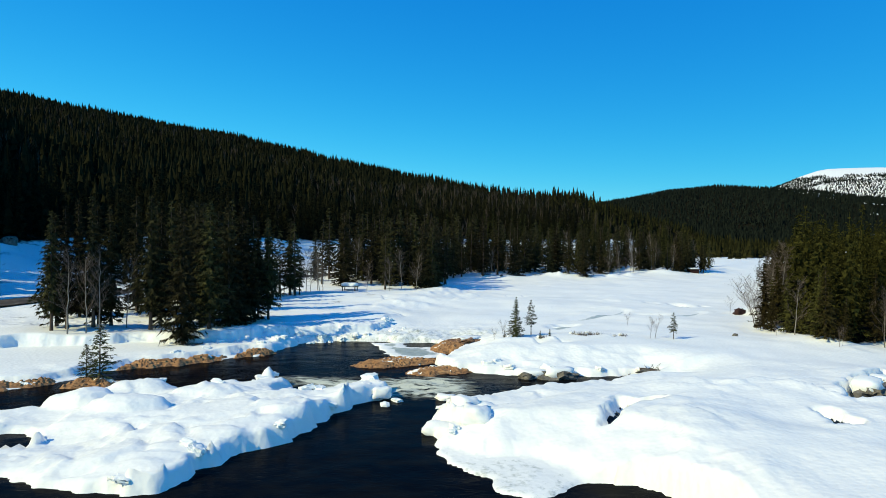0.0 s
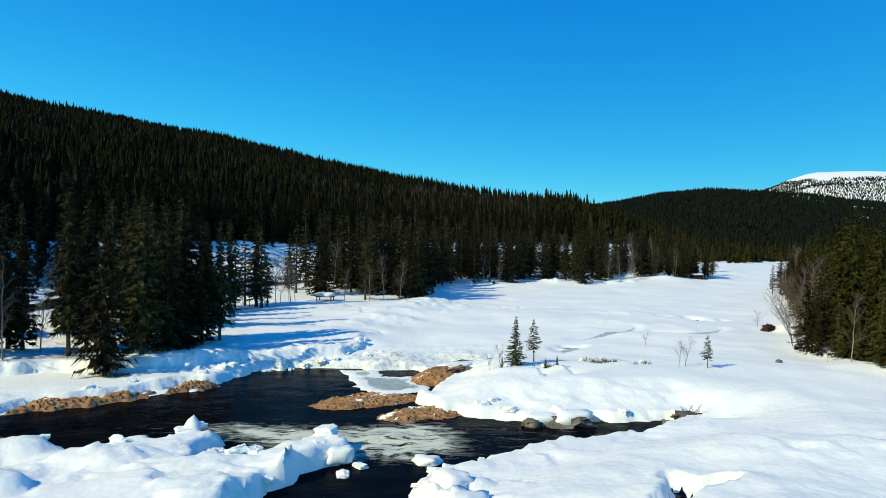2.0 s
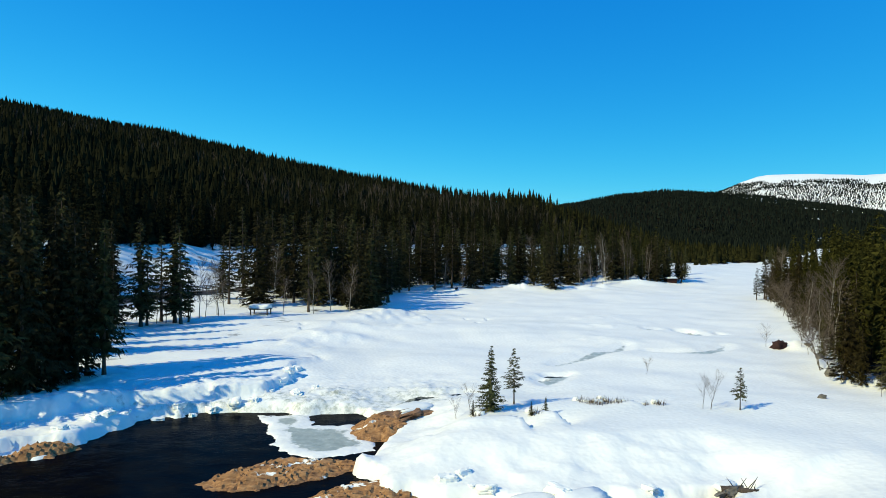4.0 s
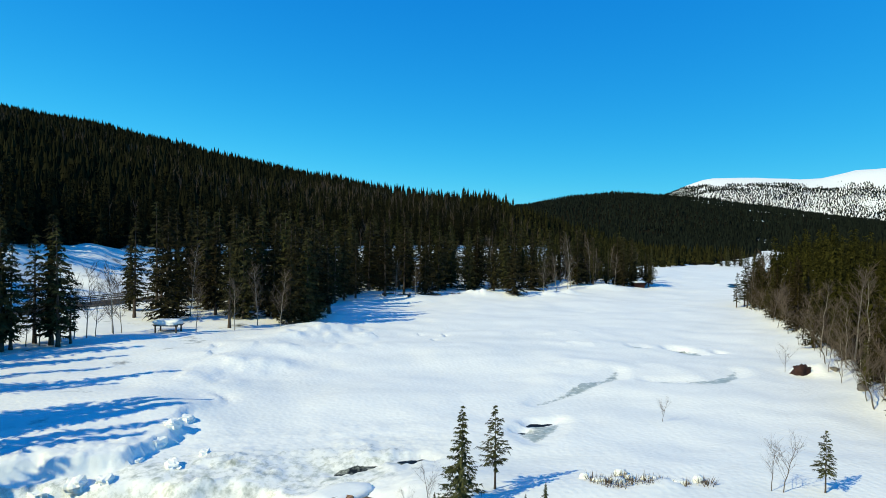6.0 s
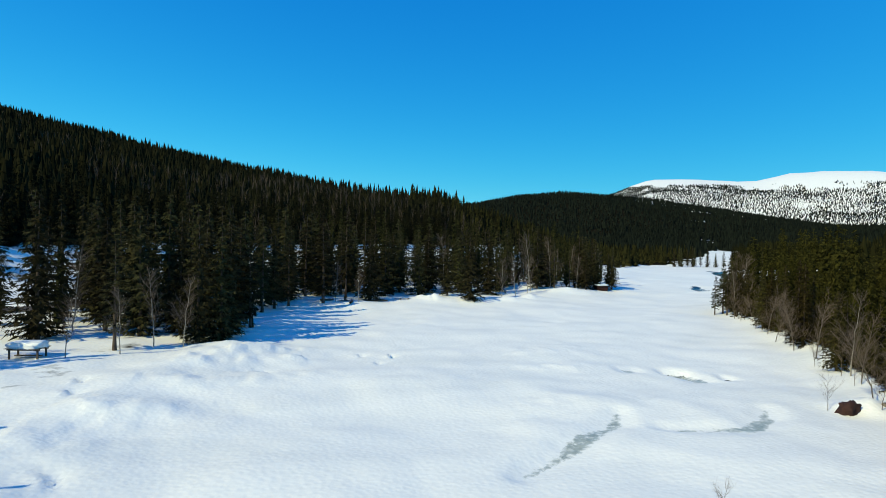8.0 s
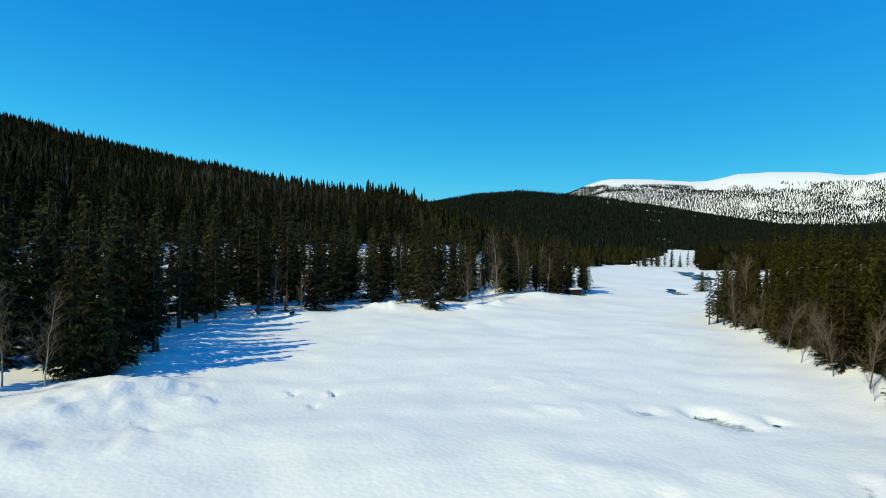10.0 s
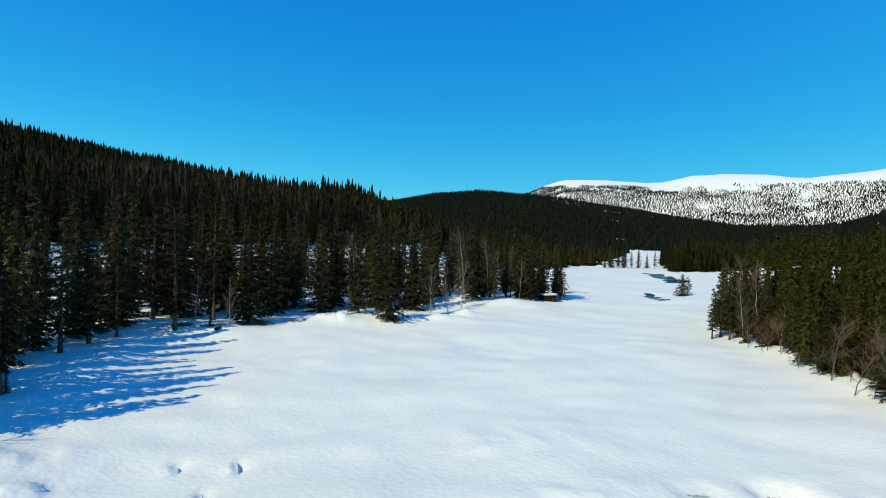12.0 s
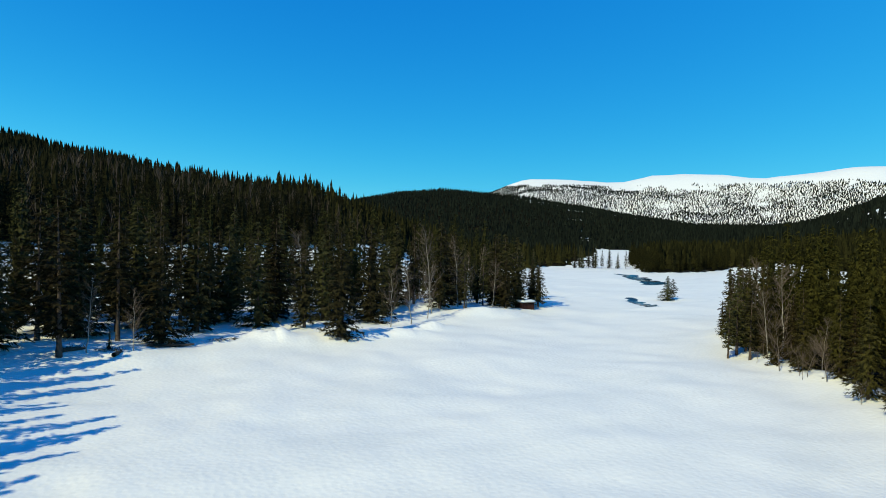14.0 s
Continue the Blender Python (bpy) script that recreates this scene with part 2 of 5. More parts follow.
def inside_distance(x, y, pts):
    """Distance to the outline, positive inside it."""
    if x.size == 1:
        px, py = x.item(), y.item()
        inside = False
        for (ax, ay), (bx, by) in zip(pts, pts[1:] + pts[:1]):
            if (ay > py) != (by > py) and px < (bx - ax) * (py - ay) / (by - ay) + ax:
                inside = not inside
        d = line_distance(x, y, pts, True)
        return d if inside else -d
    odd = np.zeros(x.shape, bool)
    for i in range(len(pts)):
        (ax, ay), (bx, by) = pts[i], pts[(i + 1) % len(pts)]
        if ay == by:
            continue
        odd ^= ((ay > y) != (by > y)) & (x < (bx - ax) * (y - ay) / (by - ay) + ax)
    d = line_distance(x, y, pts, True)
    return np.where(odd, d, -d)


RIVER = [(-90, 44), (-40, 48), (-32.9, 49.5), (-31, 50.5), (-29.5, 53.2), (-28.6, 55.5), (-26.6, 57.8), (-23, 59.6), (-20.5, 62.4),
         (-17.5, 64.7), (-16.5, 68.5), (-15.3, 71.5), (-12.5, 73), (-9, 73.4), (-4.5, 72.8), (-1.1, 72.9), (0.6, 71.4), (1.4, 66.2), (0.2, 63.6), (-0.4, 61),
         (0.3, 59.6), (0.6, 57.4), (4.6, 56.6), (6.9, 55.8), (9.3, 55.8), (12.8, 56), (15.7, 56.3), (18, 56.6), (15.2, 53.9), (11.9, 52.2),
         (8.5, 50.6), (5.8, 49.2), (4.2, 48.2), (3.3, 47.4), (2.4, 46.8), (0.7, 45.6), (-0.8, 43.5), (-0.8, 41.8), (0.3, 40.4), (1.4, 38.9)]
RIVER += [(-0.4, 37.6), (0.6, 34.3), (1.9, 32), (3.1, 30.6), (4.1, 29.9), (5.8, 31), (7.6, 31.8), (8.6, 31.6), (9.9, 30.7), (11, 29.5), (12, 26),
          (10, 15), (8, -12), (-90, -12)]
ISLAND = [(-3.4, 48.8), (-5.6, 46.3), (-6.7, 44.8), (-6.9, 42.7), (-7.7, 41.1), (-8.6, 37.6), (-10.2, 36.3), (-11, 34.3), (-12.3, 33.3),
          (-12.4, 31.2), (-13.1, 30.2), (-16.3, 29.9), (-18.1, 30.3), (-19.2, 30.8), (-21, 31.6), (-25, 33), (-30, 34), (-36, 38), (-28, 42.2),
          (-26.2, 42.9), (-25.1, 44.1), (-27, 46), (-25.6, 47.5), (-24.2, 49.6), (-21.5, 49.6), (-19, 47.6), (-17.2, 48.8), (-15.5, 49.8),
          (-14.3, 50.8), (-13.6, 52), (-11.8, 50.6), (-12.4, 48.6), (-11.6, 46.5), (-10.3, 47), (-8.4, 47.6), (-6.9, 50.3), (-5.2, 50.7)]
POOL = [(-27, 39), (-24.1, 38.8), (-22.3, 37), (-22.2, 35.7), (-24, 34.9), (-27, 35.5)]
BARS = [[(-8.2, 59.7), (-6.2, 58.8), (-3.3, 59.1), (-1.5, 60.7), (0.6, 62.4), (-1.4, 63), (-4.5, 63.1)],
        [(-3.4, 56.3), (-1.6, 55.2), (1.1, 56.6), (4.2, 58.6), (1.5, 59.6), (-1.5, 59.3)],
        [(-1.3, 68.8), (-0.5, 66.5), (1.2, 66), (2.9, 67.5), (2.2, 70.6), (-0.5, 71.2)]]
ICE_SLAB = [(-6.4, 68.8), (-4.9, 64.7), (-3, 63.2), (0.5, 64.5), (-0.2, 67), (-1.2, 70), (-3.9, 70.2), (-4.6, 72.4), (-8, 72.6)]
SHELF = [(-1.2, 37.2), (0.2, 33), (1.6, 30.4), (4.2, 28.6), (7.2, 30.6), (6.4, 33.2), (4.4, 34.6), (1.9, 35.0), (0.6, 36.8)]
HOLES = [[(9.5, 37.9), (10.4, 39.1), (11, 40.8), (11.9, 40), (13.4, 40.1), (10.8, 38.7), (9.7, 36.7), (9, 36)],
         [(21.5, 38.1), (22.2, 38.2), (21.8, 35), (21.2, 35.2)],
         [(27.2, 45), (29.8, 47.6), (34.4, 51.5), (36, 47), (30, 41.5), (25.8, 41.6)]]
PUDDLES = [[(2.2, 74.6), (3.4, 75.0), (4.4, 74.8), (3.2, 74.4)], [(5.6, 75.1), (6.8, 75.3), (7.2, 74.8), (6.0, 74.8)],
           [(13.9, 80.6), (14.4, 81.0), (15.9, 81.2), (14.6, 80.7)], [(12.8, 79.2), (13.3, 79.5), (13.6, 79.2), (13.2, 79.0)],
           [(37.6, 108.9), (37.4, 108.0), (38.2, 108.0), (39.0, 108.3), (38.4, 108.8)], [(38.0, 107.2), (38.6, 107.3), (38.7, 106.3), (38.1, 106.2)], [(41.4, 105.9), (40.8, 104.9), (41.6, 105.0)],
           [(109.2, 213.3), (107, 206.9), (100.3, 193.1), (97, 193), (103.4, 206)],
           [(174.1, 302), (174, 292), (156, 254), (143, 247), (154, 268)]]
PONDS = [[(15.8, 85.6), (18.5, 87.3), (20.5, 88.7), (22.9, 91.1), (24.9, 92.8), (25.9, 95.2), (23.4, 92.4), (21.2, 91.2), (19.0, 88.6)],
         [(12.8, 78.2), (14.6, 80.2), (15.8, 80.4), (14.5, 78), (13.2, 76.4)],
         [(27.2, 91.6), (27.8, 90.8), (29.8, 90.6), (31.2, 89.7), (32.6, 90.0), (35.0, 92.0), (36.4, 94.6), (34.4, 92.6), (31.8, 90.8), (29, 91.2)],
         [(37.6, 109.0), (37.1, 107.5), (37.9, 106.0), (37.5, 104.5), (38.8, 104.2), (39.0, 106.2), (39.3, 108.4), (38.3, 109.0)],
         [(33.8, 109.5), (33.6, 108.4), (34.5, 108.5), (34.7, 109.4)]]
# drifts and snow-covered rocks: x, y, half widths, height
CHANNEL = [(1.5, 45.5), (3.8, 47.4), (5.8, 48.8), (8.5, 50.3), (12, 51.9), (15.2, 53.4), (18, 55)]
DOMES = [(-5.0, 45.2, 2.0, 1.7, 1.0), (-5.7, 43.5, 1.0, 0.7, 0.85), (-13.4, 51.6, 0.8, 0.7, 0.9), (-23.8, 43.6, 2.4, 1.6, 0.8), (-19.5, 41.5, 2.6, 1.5, 0.55),
         (-21.5, 47.5, 2.2, 1.5, 0.5), (-9.5, 41, 2.2, 1.7, 0.4), (-16, 45.5, 2.5, 1.2, 0.35), (0.2, 41, 0.9, 0.9, 0.75), (1.2, 39.6, 1.0, 1.0, 0.8), (2.2, 42.2, 1.2, 1.0, 0.4)]
DRIFTS = [(0.0, 119.0, 3.6, 3.4, 0.75), (-2.5, 114.5, 3.4, 3.0, 0.5), (4.8, 117.2, 2.6, 2.0, 0.4), (13.4, 36.2, 3.0, 3.4, 0.4), (20.0, 44.5, 5.0, 2.6, 0.4), (24, 98, 6, 2.5, 0.3), (30, 118, 7, 3, 0.3), (53.6, 192.5, 4.0, 2.5, 1.3), (-5.4, 99.8, 5, 2.4, 0.6), (-1.3, 107, 5.5, 2.4, 0.5), (4.9, 109.5, 5, 2, 0.3), (28.4, 110.3, 3, 1.8, 0.4), (-8, 94, 4, 3, 0.4),
          (44, 171.5, 3, 1.6, 0.8), (49, 175.5, 3, 1.6, 0.9), (30, 171, 5, 2, 0.9), (6, 63.8, 1.6, 1.0, 0.3), (62, 186, 6, 2.2, 0.9), (2, 122, 5, 2, 0.5), (43.2, 93.4, 1.6, 1.3, 0.9)]
# drops on the lee side of a drift: x, y, length, half width, depth
HOLLOWS = [(2.6, 111.8, 0.7, 2.2, 0.45), (6.0, 117.8, 1.2, 1.2, 0.35), (-9.6, 106.5, 0.7, 0.8, 0.6), (-5.9, 107.7, 0.5, 0.6, 0.4), (-5.7, 88.2, 0.9, 1.6, 0.5), (14.2, 35.4, 1.0, 1.6, 0.35), (11.3, 119.8, 0.5, 0.5, 0.5), (12.4, 115.4, 0.45, 0.45, 0.5), (14.2, 118.8, 0.5, 0.5, 0.5), (8.7, 63.8, 0.8, 1.1, 1.0), (11.0, 65.2, 1.6, 1.3, 1.3), (-17.6, 37.6, 1.2, 0.9, 0.6), (-21.8, 42.2, 0.5, 0.4, 0.4), (-9.2, 102.9, 1.0, 0.8, 0.7),
           (11.3, 119.8, 0.6, 0.5, 0.4), (12.4, 115.4, 0.6, 0.5, 0.4), (14.2, 118.8, 0.7, 0.5, 0.45), (-14.5, 37, 1.3, 0.6, 0.4), (17, 68.2, 3.2, 0.6, 0.5), (-8.2, 35.4, 0.25, 1.6, 0.9),
           (-21.5, 46.2, 0.8, 1.6, 0.4), (-16.5, 46.8, 0.7, 1.3, 0.35), (-12.2, 43, 0.8, 1.8, 0.35), (-15.5, 34.5, 0.9, 1.4, 0.35), (-11, 39.6, 0.7, 1.2, 0.3),
           (-18.5, 33, 0.7, 1.2, 0.35), (-6.6, 46.6, 0.5, 0.9, 0.45), (4.5, 42, 0.8, 1.2, 0.3), (6.5, 46.5, 0.5, 1.0, 0.35), (17, 47, 1.4, 3.0, 0.35), (24, 44, 1.5, 4.0, 0.4)]
LEDGE = [(-45, 48.5), (-33, 50), (-31, 51), (-29.3, 53.8), (-26.8, 58.4), (-23, 60.2), (-20.7, 62.9), (-18, 65)]
LEFT_SHORE = [(-90, 58), (-45, 62), (-31, 66.3), (-24, 68.1), (-20, 70), (-16.3, 73.4), (-12, 74.3), (-8.3, 75.5), (-7, 79), (-6.5, 84), (-7, 92), (-5, 104), (-1, 121),
              (5, 141), (8, 158), (19, 165), (33, 168.5), (42, 173), (58, 183), (72, 190), (79, 196), (86, 208), (100, 232), (130, 285), (170, 345), (200, 358),
              (214, 347), (225, 372), (300, 455)]
RIGHT_SHORE = [(160, 40), (90, 58), (52, 65), (43, 65), (38, 61.5), (36.2, 65), (35.3, 70), (36, 77), (41, 86), (45, 93.7), (52, 106), (58, 118), (62, 126),
               (66, 134), (70.3, 144.5), (75, 152), (81, 161), (96, 172), (130, 185), (190, 215), (262, 275), (310, 345), (262, 330), (235, 308), (211, 298),
               (187, 290), (173, 289), (184, 302), (210, 340), (250, 392), (300, 455)]
HILL_AZ = [-180, -60, -33, -18, -10, -3, 5, 12, 17, 22, 28, 180]
HILL_FOOT = [110, 112, 122, 142, 170, 200, 235, 275, 330, 420, 500, 500]
HILL_CREST = [700, 700, 700, 690, 560, 500, 430, 410, 430, 600, 700, 700]
HILL_HEIGHT = [30, 112, 114.5, 92.8, 62.5, 48, 34.5, 28.3, 16.5, 5, 0, 0]
FAR_AZ = [-180, 0, 10, 15, 18.5, 22, 26, 30, 36, 42, 48, 52, 56, 65, 90, 180]
FAR_RISE = [0.02, 0.03, 0.04, 0.052, 0.063, 0.069, 0.065, 0.057, 0.042, 0.028, 0.025, 0.028, 0.03, 0.04, 0.03, 0.02]
FELL_AZ = [-180, 20, 25, 27, 28.3, 29.5, 32.5, 35, 37, 39.5, 42, 45, 47.5, 49, 51.5, 53.5, 58, 65, 80, 180]
FELL_RISE = [0.02, 0.03, 0.06, 0.073, 0.084, 0.0905, 0.0905, 0.0875, 0.085, 0.0955, 0.0975, 0.0955, 0.089, 0.0925, 0.096, 0.102, 0.098, 0.09, 0.05, 0.02]
RIGHT_AZ = [-180, 40, 44, 48, 52, 56, 62, 75, 100, 180]
RIGHT_RISE = [0, 0.005, 0.02, 0.033, 0.058, 0.077, 0.095, 0.1, 0.08, 0.0]


LEFT_BANK = LEFT_SHORE + [(900, 1400), (900, 6000), (-6000, 6000), (-6000, 58)]
RIGHT_BANK = RIGHT_SHORE + [(900, 1400), (6000, 1400), (6000, 40)]


def clearing(x, y):
    r, az = np.hypot(x, y), np.degrees(np.arctan2(x, y))
    streaks = (az > 45) & (r > 430) & (r < 1150) & (fbm(x / 150 + y / 260, y / 60 - x / 110, 3, 62) > 0.42)
    fields = (((az - 24.8) / 0.7) ** 2 + ((r - 1050) / 50) ** 2 < 1) & (vnoise(x / 22, y / 40, 63) > -0.1)
    plain = line_distance(x, y, [(222, 362), (290, 455), (400, 600)]) < 20 + 8 * vnoise(x / 30, y / 30, 64)
    gaps = (r > 2020) & (r < 2260) & (az < 25) & (vnoise(x / 45, y / 45, 65) > 0.66)
    return streaks | fields | plain | gaps


def lie(x, y):
    """Height of the ground and the masks wet (also the holes' shade), ice and wood."""
    x, y = np.asarray(x, float), np.asarray(y, float)
    r, az = np.hypot(x, y), np.degrees(np.arctan2(x, y))
    wet, ice, wood = (np.zeros(x.shape) for _ in range(3))
    left = inside_distance(x, y, LEFT_BANK)
    right = inside_distance(x, y, RIGHT_BANK)
    # the snow-covered river flat
    z = 0.35 + 0.26 * fbm(x / 15, y / 12, 3, 3) + 0.10 * fbm(x / 4, y / 4, 2, 8)
    z = z + 0.55 * step(76, 66, y) * step(-30, -5, x) * step(42, 30, y * 0 + np.abs(x))
    z = z + 0.35 * step(48, 36, y)
    z = z - 1.3 * step(8.0, 0.3, line_distance(x, y, CHANNEL)) * step(-0.3, 0.5, 51.6 + 0.4 * (x - 8) - y)
    # ledges in the old snow by the river
    layers = 3.2 * fbm(x / 6.5 + 0.3 * fbm(x / 2, y / 2, 2, 27), y / 4.5, 2, 26)
    near_river = 0.55 * step(64, 54, y) * step(2, -6, x) + 0.15 * step(60, 50, y) * step(-2, 4, x)
    z = z + 0.24 * near_river * (np.floor(layers) + step(0.0, 0.16, layers - np.floor(layers)) - 0.75 * (layers - np.floor(layers)) - 0.25 * layers)
    # banks
    low = step(82, 74, y) * step(-4, -9, x)
    z = z - 0.75 * low - 0.35 * step(70, 74, y) * step(90, 78, y) * step(14, 6, x)
    ragged = fbm(x / 1.3, y / 1.3, 3, 23)
    rubble = step(68, 73, y) * step(84, 75, y) * step(12, 4, x)
    z = z + rubble * (0.10 * np.abs(fbm(x * 0.8, y * 0.8, 2, 24)) + 0.22 * np.abs(fbm(x * 1.5, y * 1.5, 2, 25)) - 0.16)
    scarp = step(-0.3, 0.25, left + 0.3 * ragged + 0.8 * fbm(x / 4, y / 4, 2, 21))
    soft = step(-5, 3, left + 2.5 * fbm(x / 9, y / 9, 2, 21))
    z = z + (0.65 + 0.75 * low) * (scarp * step(88, 80, y) + soft * (1 - step(88, 80, y)))
    z = z + 0.9 * step(-3, 5, right + 1.5 * fbm(x / 6, y / 6, 2, 22)) + 0.045 * np.clip(right, 0, 400)
    z = z + 0.012 * np.clip(left, 0, 60)
    # wooded hill
    foot, crest, top = np.interp(az, HILL_AZ, HILL_FOOT), np.interp(az, HILL_AZ, HILL_CREST), np.interp(az, HILL_AZ, HILL_HEIGHT)
    u = np.clip((r - foot) / (crest - foot), 0, 1)
    hill = top * (1 - (1 - u) ** 1.35) + (2.0 * fbm(x / 40, y / 40, 3, 31)) * step(0.1, 0.3, u)
    hill = np.where(r > crest, top + (r - crest) * 0.02, hill)
    # the last term is an unseen steep rise, added to shade the snow slope
    z = z + hill + 0.75 * np.clip(-0.70 * y - x - 2, 0, 45) * step(84, 104, y) * step(330, 240, y)
    z = z + 1.2 * fbm(x / 9, y / 9, 2, 33) * step(0.0, 0.03, u) * step(0.12, 0.05, u) * step(2, 8, top)
    # distance
    far_hill = np.interp(az, FAR_AZ, FAR_RISE) * 2200 * step(760, 2150, r) + 5 * fbm(x / 200, y / 200, 3, 41) * step(900, 2000, r)
    right_hill = np.interp(az, RIGHT_AZ, RIGHT_RISE) * 1050 * step(240, 1000, r)
    far_hill = np.where(r > 2200, far_hill * (1 - 0.5 * step(2200, 3000, r)), far_hill)
    fells = np.interp(az, FELL_AZ, FELL_RISE) * 4300 * step(2600, 4250, r) + 22 * fbm(x / 500, y / 500, 4, 51) * step(2700, 3400, r) * step(4250, 3600, r)
    z = np.maximum(z, np.where(r > 600, np.maximum(far_hill, right_hill) + 1.5, np.maximum(right_hill, z)))
    z = np.maximum(z, fells)
    # wooded ground, whose colour also holds the shade under the trees
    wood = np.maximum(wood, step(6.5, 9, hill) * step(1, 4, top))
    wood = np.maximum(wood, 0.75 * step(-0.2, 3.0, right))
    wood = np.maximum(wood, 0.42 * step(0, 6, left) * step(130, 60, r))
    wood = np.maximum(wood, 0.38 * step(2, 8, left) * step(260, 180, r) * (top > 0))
    for dx, dy, wx, wy, up in DOMES:
        q = ((x - dx) / wx) ** 2 + ((y - dy) / wy) ** 2
        z = z + up * np.sqrt(np.clip(1 - q * (1 + 0.25 * ragged), 0, 1)) * step(1.0, 0.75, q) + 0.25 * up * np.exp(-q * 0.8)
    for dx, dy, wx, wy, up in DRIFTS:
        q = ((x - dx) / wx) ** 2 + ((y - dy) / wy) ** 2
        z = z + up * np.exp(-q * 0.9) * (1 + 0.3 * ragged)
    for dx, dy, wx, wy, down in HOLLOWS:
        s = (x - dx) * 0.87 + (y - dy) * 0.49 + 0.15 * ragged + 0.25 * ((x - dx) * -0.49 + (y - dy) * 0.87) ** 2 / wy
        t = (x - dx) * -0.49 + (y - dy) * 0.87
        z = z + down * np.exp(-(t / wy) ** 2) * (0.35 * np.exp(-np.abs(s) / wx) - step(-0.12, 0.18, s) * np.exp(-np.clip(s, 0, 99) / wx))
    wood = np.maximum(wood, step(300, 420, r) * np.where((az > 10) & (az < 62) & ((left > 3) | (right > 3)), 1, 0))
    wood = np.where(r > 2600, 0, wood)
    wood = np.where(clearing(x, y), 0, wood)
    # open water and what stands in it
    near = (y < 120) & (np.abs(x) < 95) & (y > -20)
    xn, yn = x[near], y[near]
    if xn.size:
        rough = 0.45 * fbm(xn / 1.6, yn / 1.6, 3, 71)
        dry = -inside_distance(xn, yn, RIVER)
        island = np.minimum(inside_distance(xn, yn, ISLAND), -inside_distance(xn, yn, POOL))
        land = np.maximum(dry, island) + rough
        snow = z[near] + np.where(island > 0, 0.15 * fbm(xn / 5.0, yn / 4.0, 2, 72) - 0.10 - 0.5 * step(45, 36, yn), 0)
        broken = step(6.0, 0.5, land)
        crumbs = step(1.6, 0.3, land)
        snow = snow + 0.02 * fbm(xn / 0.8, yn / 0.8, 3, 82) * step(60, 45, yn) + crumbs * (0.14 * np.abs(fbm(xn / 0.9, yn / 0.9, 3, 80)) - 0.05)
        plates = 1.5 * fbm(xn / 3.4, yn / 2.4, 2, 81)
        snow = snow + 0.2 * broken * (np.floor(plates) + step(0.42, 0.58, plates - np.floor(plates))) / 1.5
        rim = np.clip(land / 0.35, 0, 1) ** 0.6 * 0.8 + 0.2 * step(0.3, 2.6, land)
        gentle = step(54, 56, yn) * step(-2, 1, xn) * step(24, 17, xn)
        rim = rim + gentle * (0.3 * np.clip(land / 0.4, 0, 1) + 0.7 * step(0.2, 6.0, land) - rim)
        h = np.where(land > 0, WATER_Z + (snow - WATER_Z) * rim, WATER_Z + np.clip(land, -1.2, 0) * 0.9)
        ic = np.zeros(xn.shape)
        d = inside_distance(xn, yn, SHELF) + 0.3 * fbm(xn / 1.1, yn / 1.1, 3, 73)
        h = np.where((d > -5) & (land > 0), np.minimum(h, WATER_Z + 0.10 + 0.06 * np.clip(land, 0, 3) + 0.5 * step(0, 0.8, -d) + 0.3 * np.clip(-d - 0.5, 0, 5)), h)
        ic = np.maximum(ic, 0.42 * step(0.1, 0.7, d))
        d = inside_distance(xn, yn, ICE_SLAB) + 0.35 * fbm(xn / 1.2, yn / 1.2, 3, 76)
        slab = WATER_Z - 0.03 + 0.10 * np.clip(d / 0.5, -0.6, 1) + 0.05 * np.abs(fbm(xn * 1.6, yn * 1.6, 2, 77)) * step(2.2, 0.6, d)
        h = np.where(d > -0.3, np.maximum(h, slab), h)
        ic = np.maximum(ic, 0.7 * step(0.7, 1.6, d) * step(3, 0.8, dry) + 0.25 * step(-0.2, 0.3, d) * step(3, 0.8, dry))
        d = line_distance(xn, yn, LEDGE) + 0.25 * fbm(xn / 1.5, yn / 1.5, 2, 74)
        h = np.where((d < 1.0) & (h > WATER_Z), np.minimum(h, WATER_Z + 0.04 + 0.5 * np.clip(d - 0.6, 0, 1)), h)
        hole_shade = np.zeros(xn.shape)
        # dark floor in each hole, painted for the shade of its undercut sides
        for k, hole in enumerate(HOLES):
            d = inside_distance(xn, yn, hole) + 0.2 + 0.22 * fbm(xn / 0.8, yn / 0.8, 3, 78)
            h = h - (0.75, 0.6, 0.9)[k] * step(-0.12, 0.12, d) + 0.12 * step(-1.4, -0.3, d) * step(0.0, -0.2, d)
            hole_shade = np.maximum(hole_shade, step(0.05, 0.3, d))
        for pond in PONDS:
            d = inside_distance(xn, yn, pond) + 0.12 * fbm(xn / 1.5, yn / 1.5, 2, 79)
            h = h - 0.25 * step(-1.4, 0.1, d)
            ic = np.maximum(ic, 0.60 * step(-0.6, 0.25, d))
        z[near] = h
        ice[near], wet[near] = np.maximum(ic, 0.46 * rubble[near] * (left[near] < -0.3)), hole_shade
    for pool in PUDDLES:
        d = inside_distance(x, y, pool) + 0.15 * ragged
        z = z - 0.3 * step(-0.9, 0.1, d)
        wet = np.maximum(wet, step(-0.25, 0.15, d))
    return z, wet, ice, wood


def spaced(*runs):
    """Grid lines: runs of (from, to, first step, growth)."""
    out = []
    for a, b, s, g in runs:
        v = a
        while v < b:
            out.append(v)
            v += s
            s *= g
    out.append(runs[-1][1])
    return np.array(out)


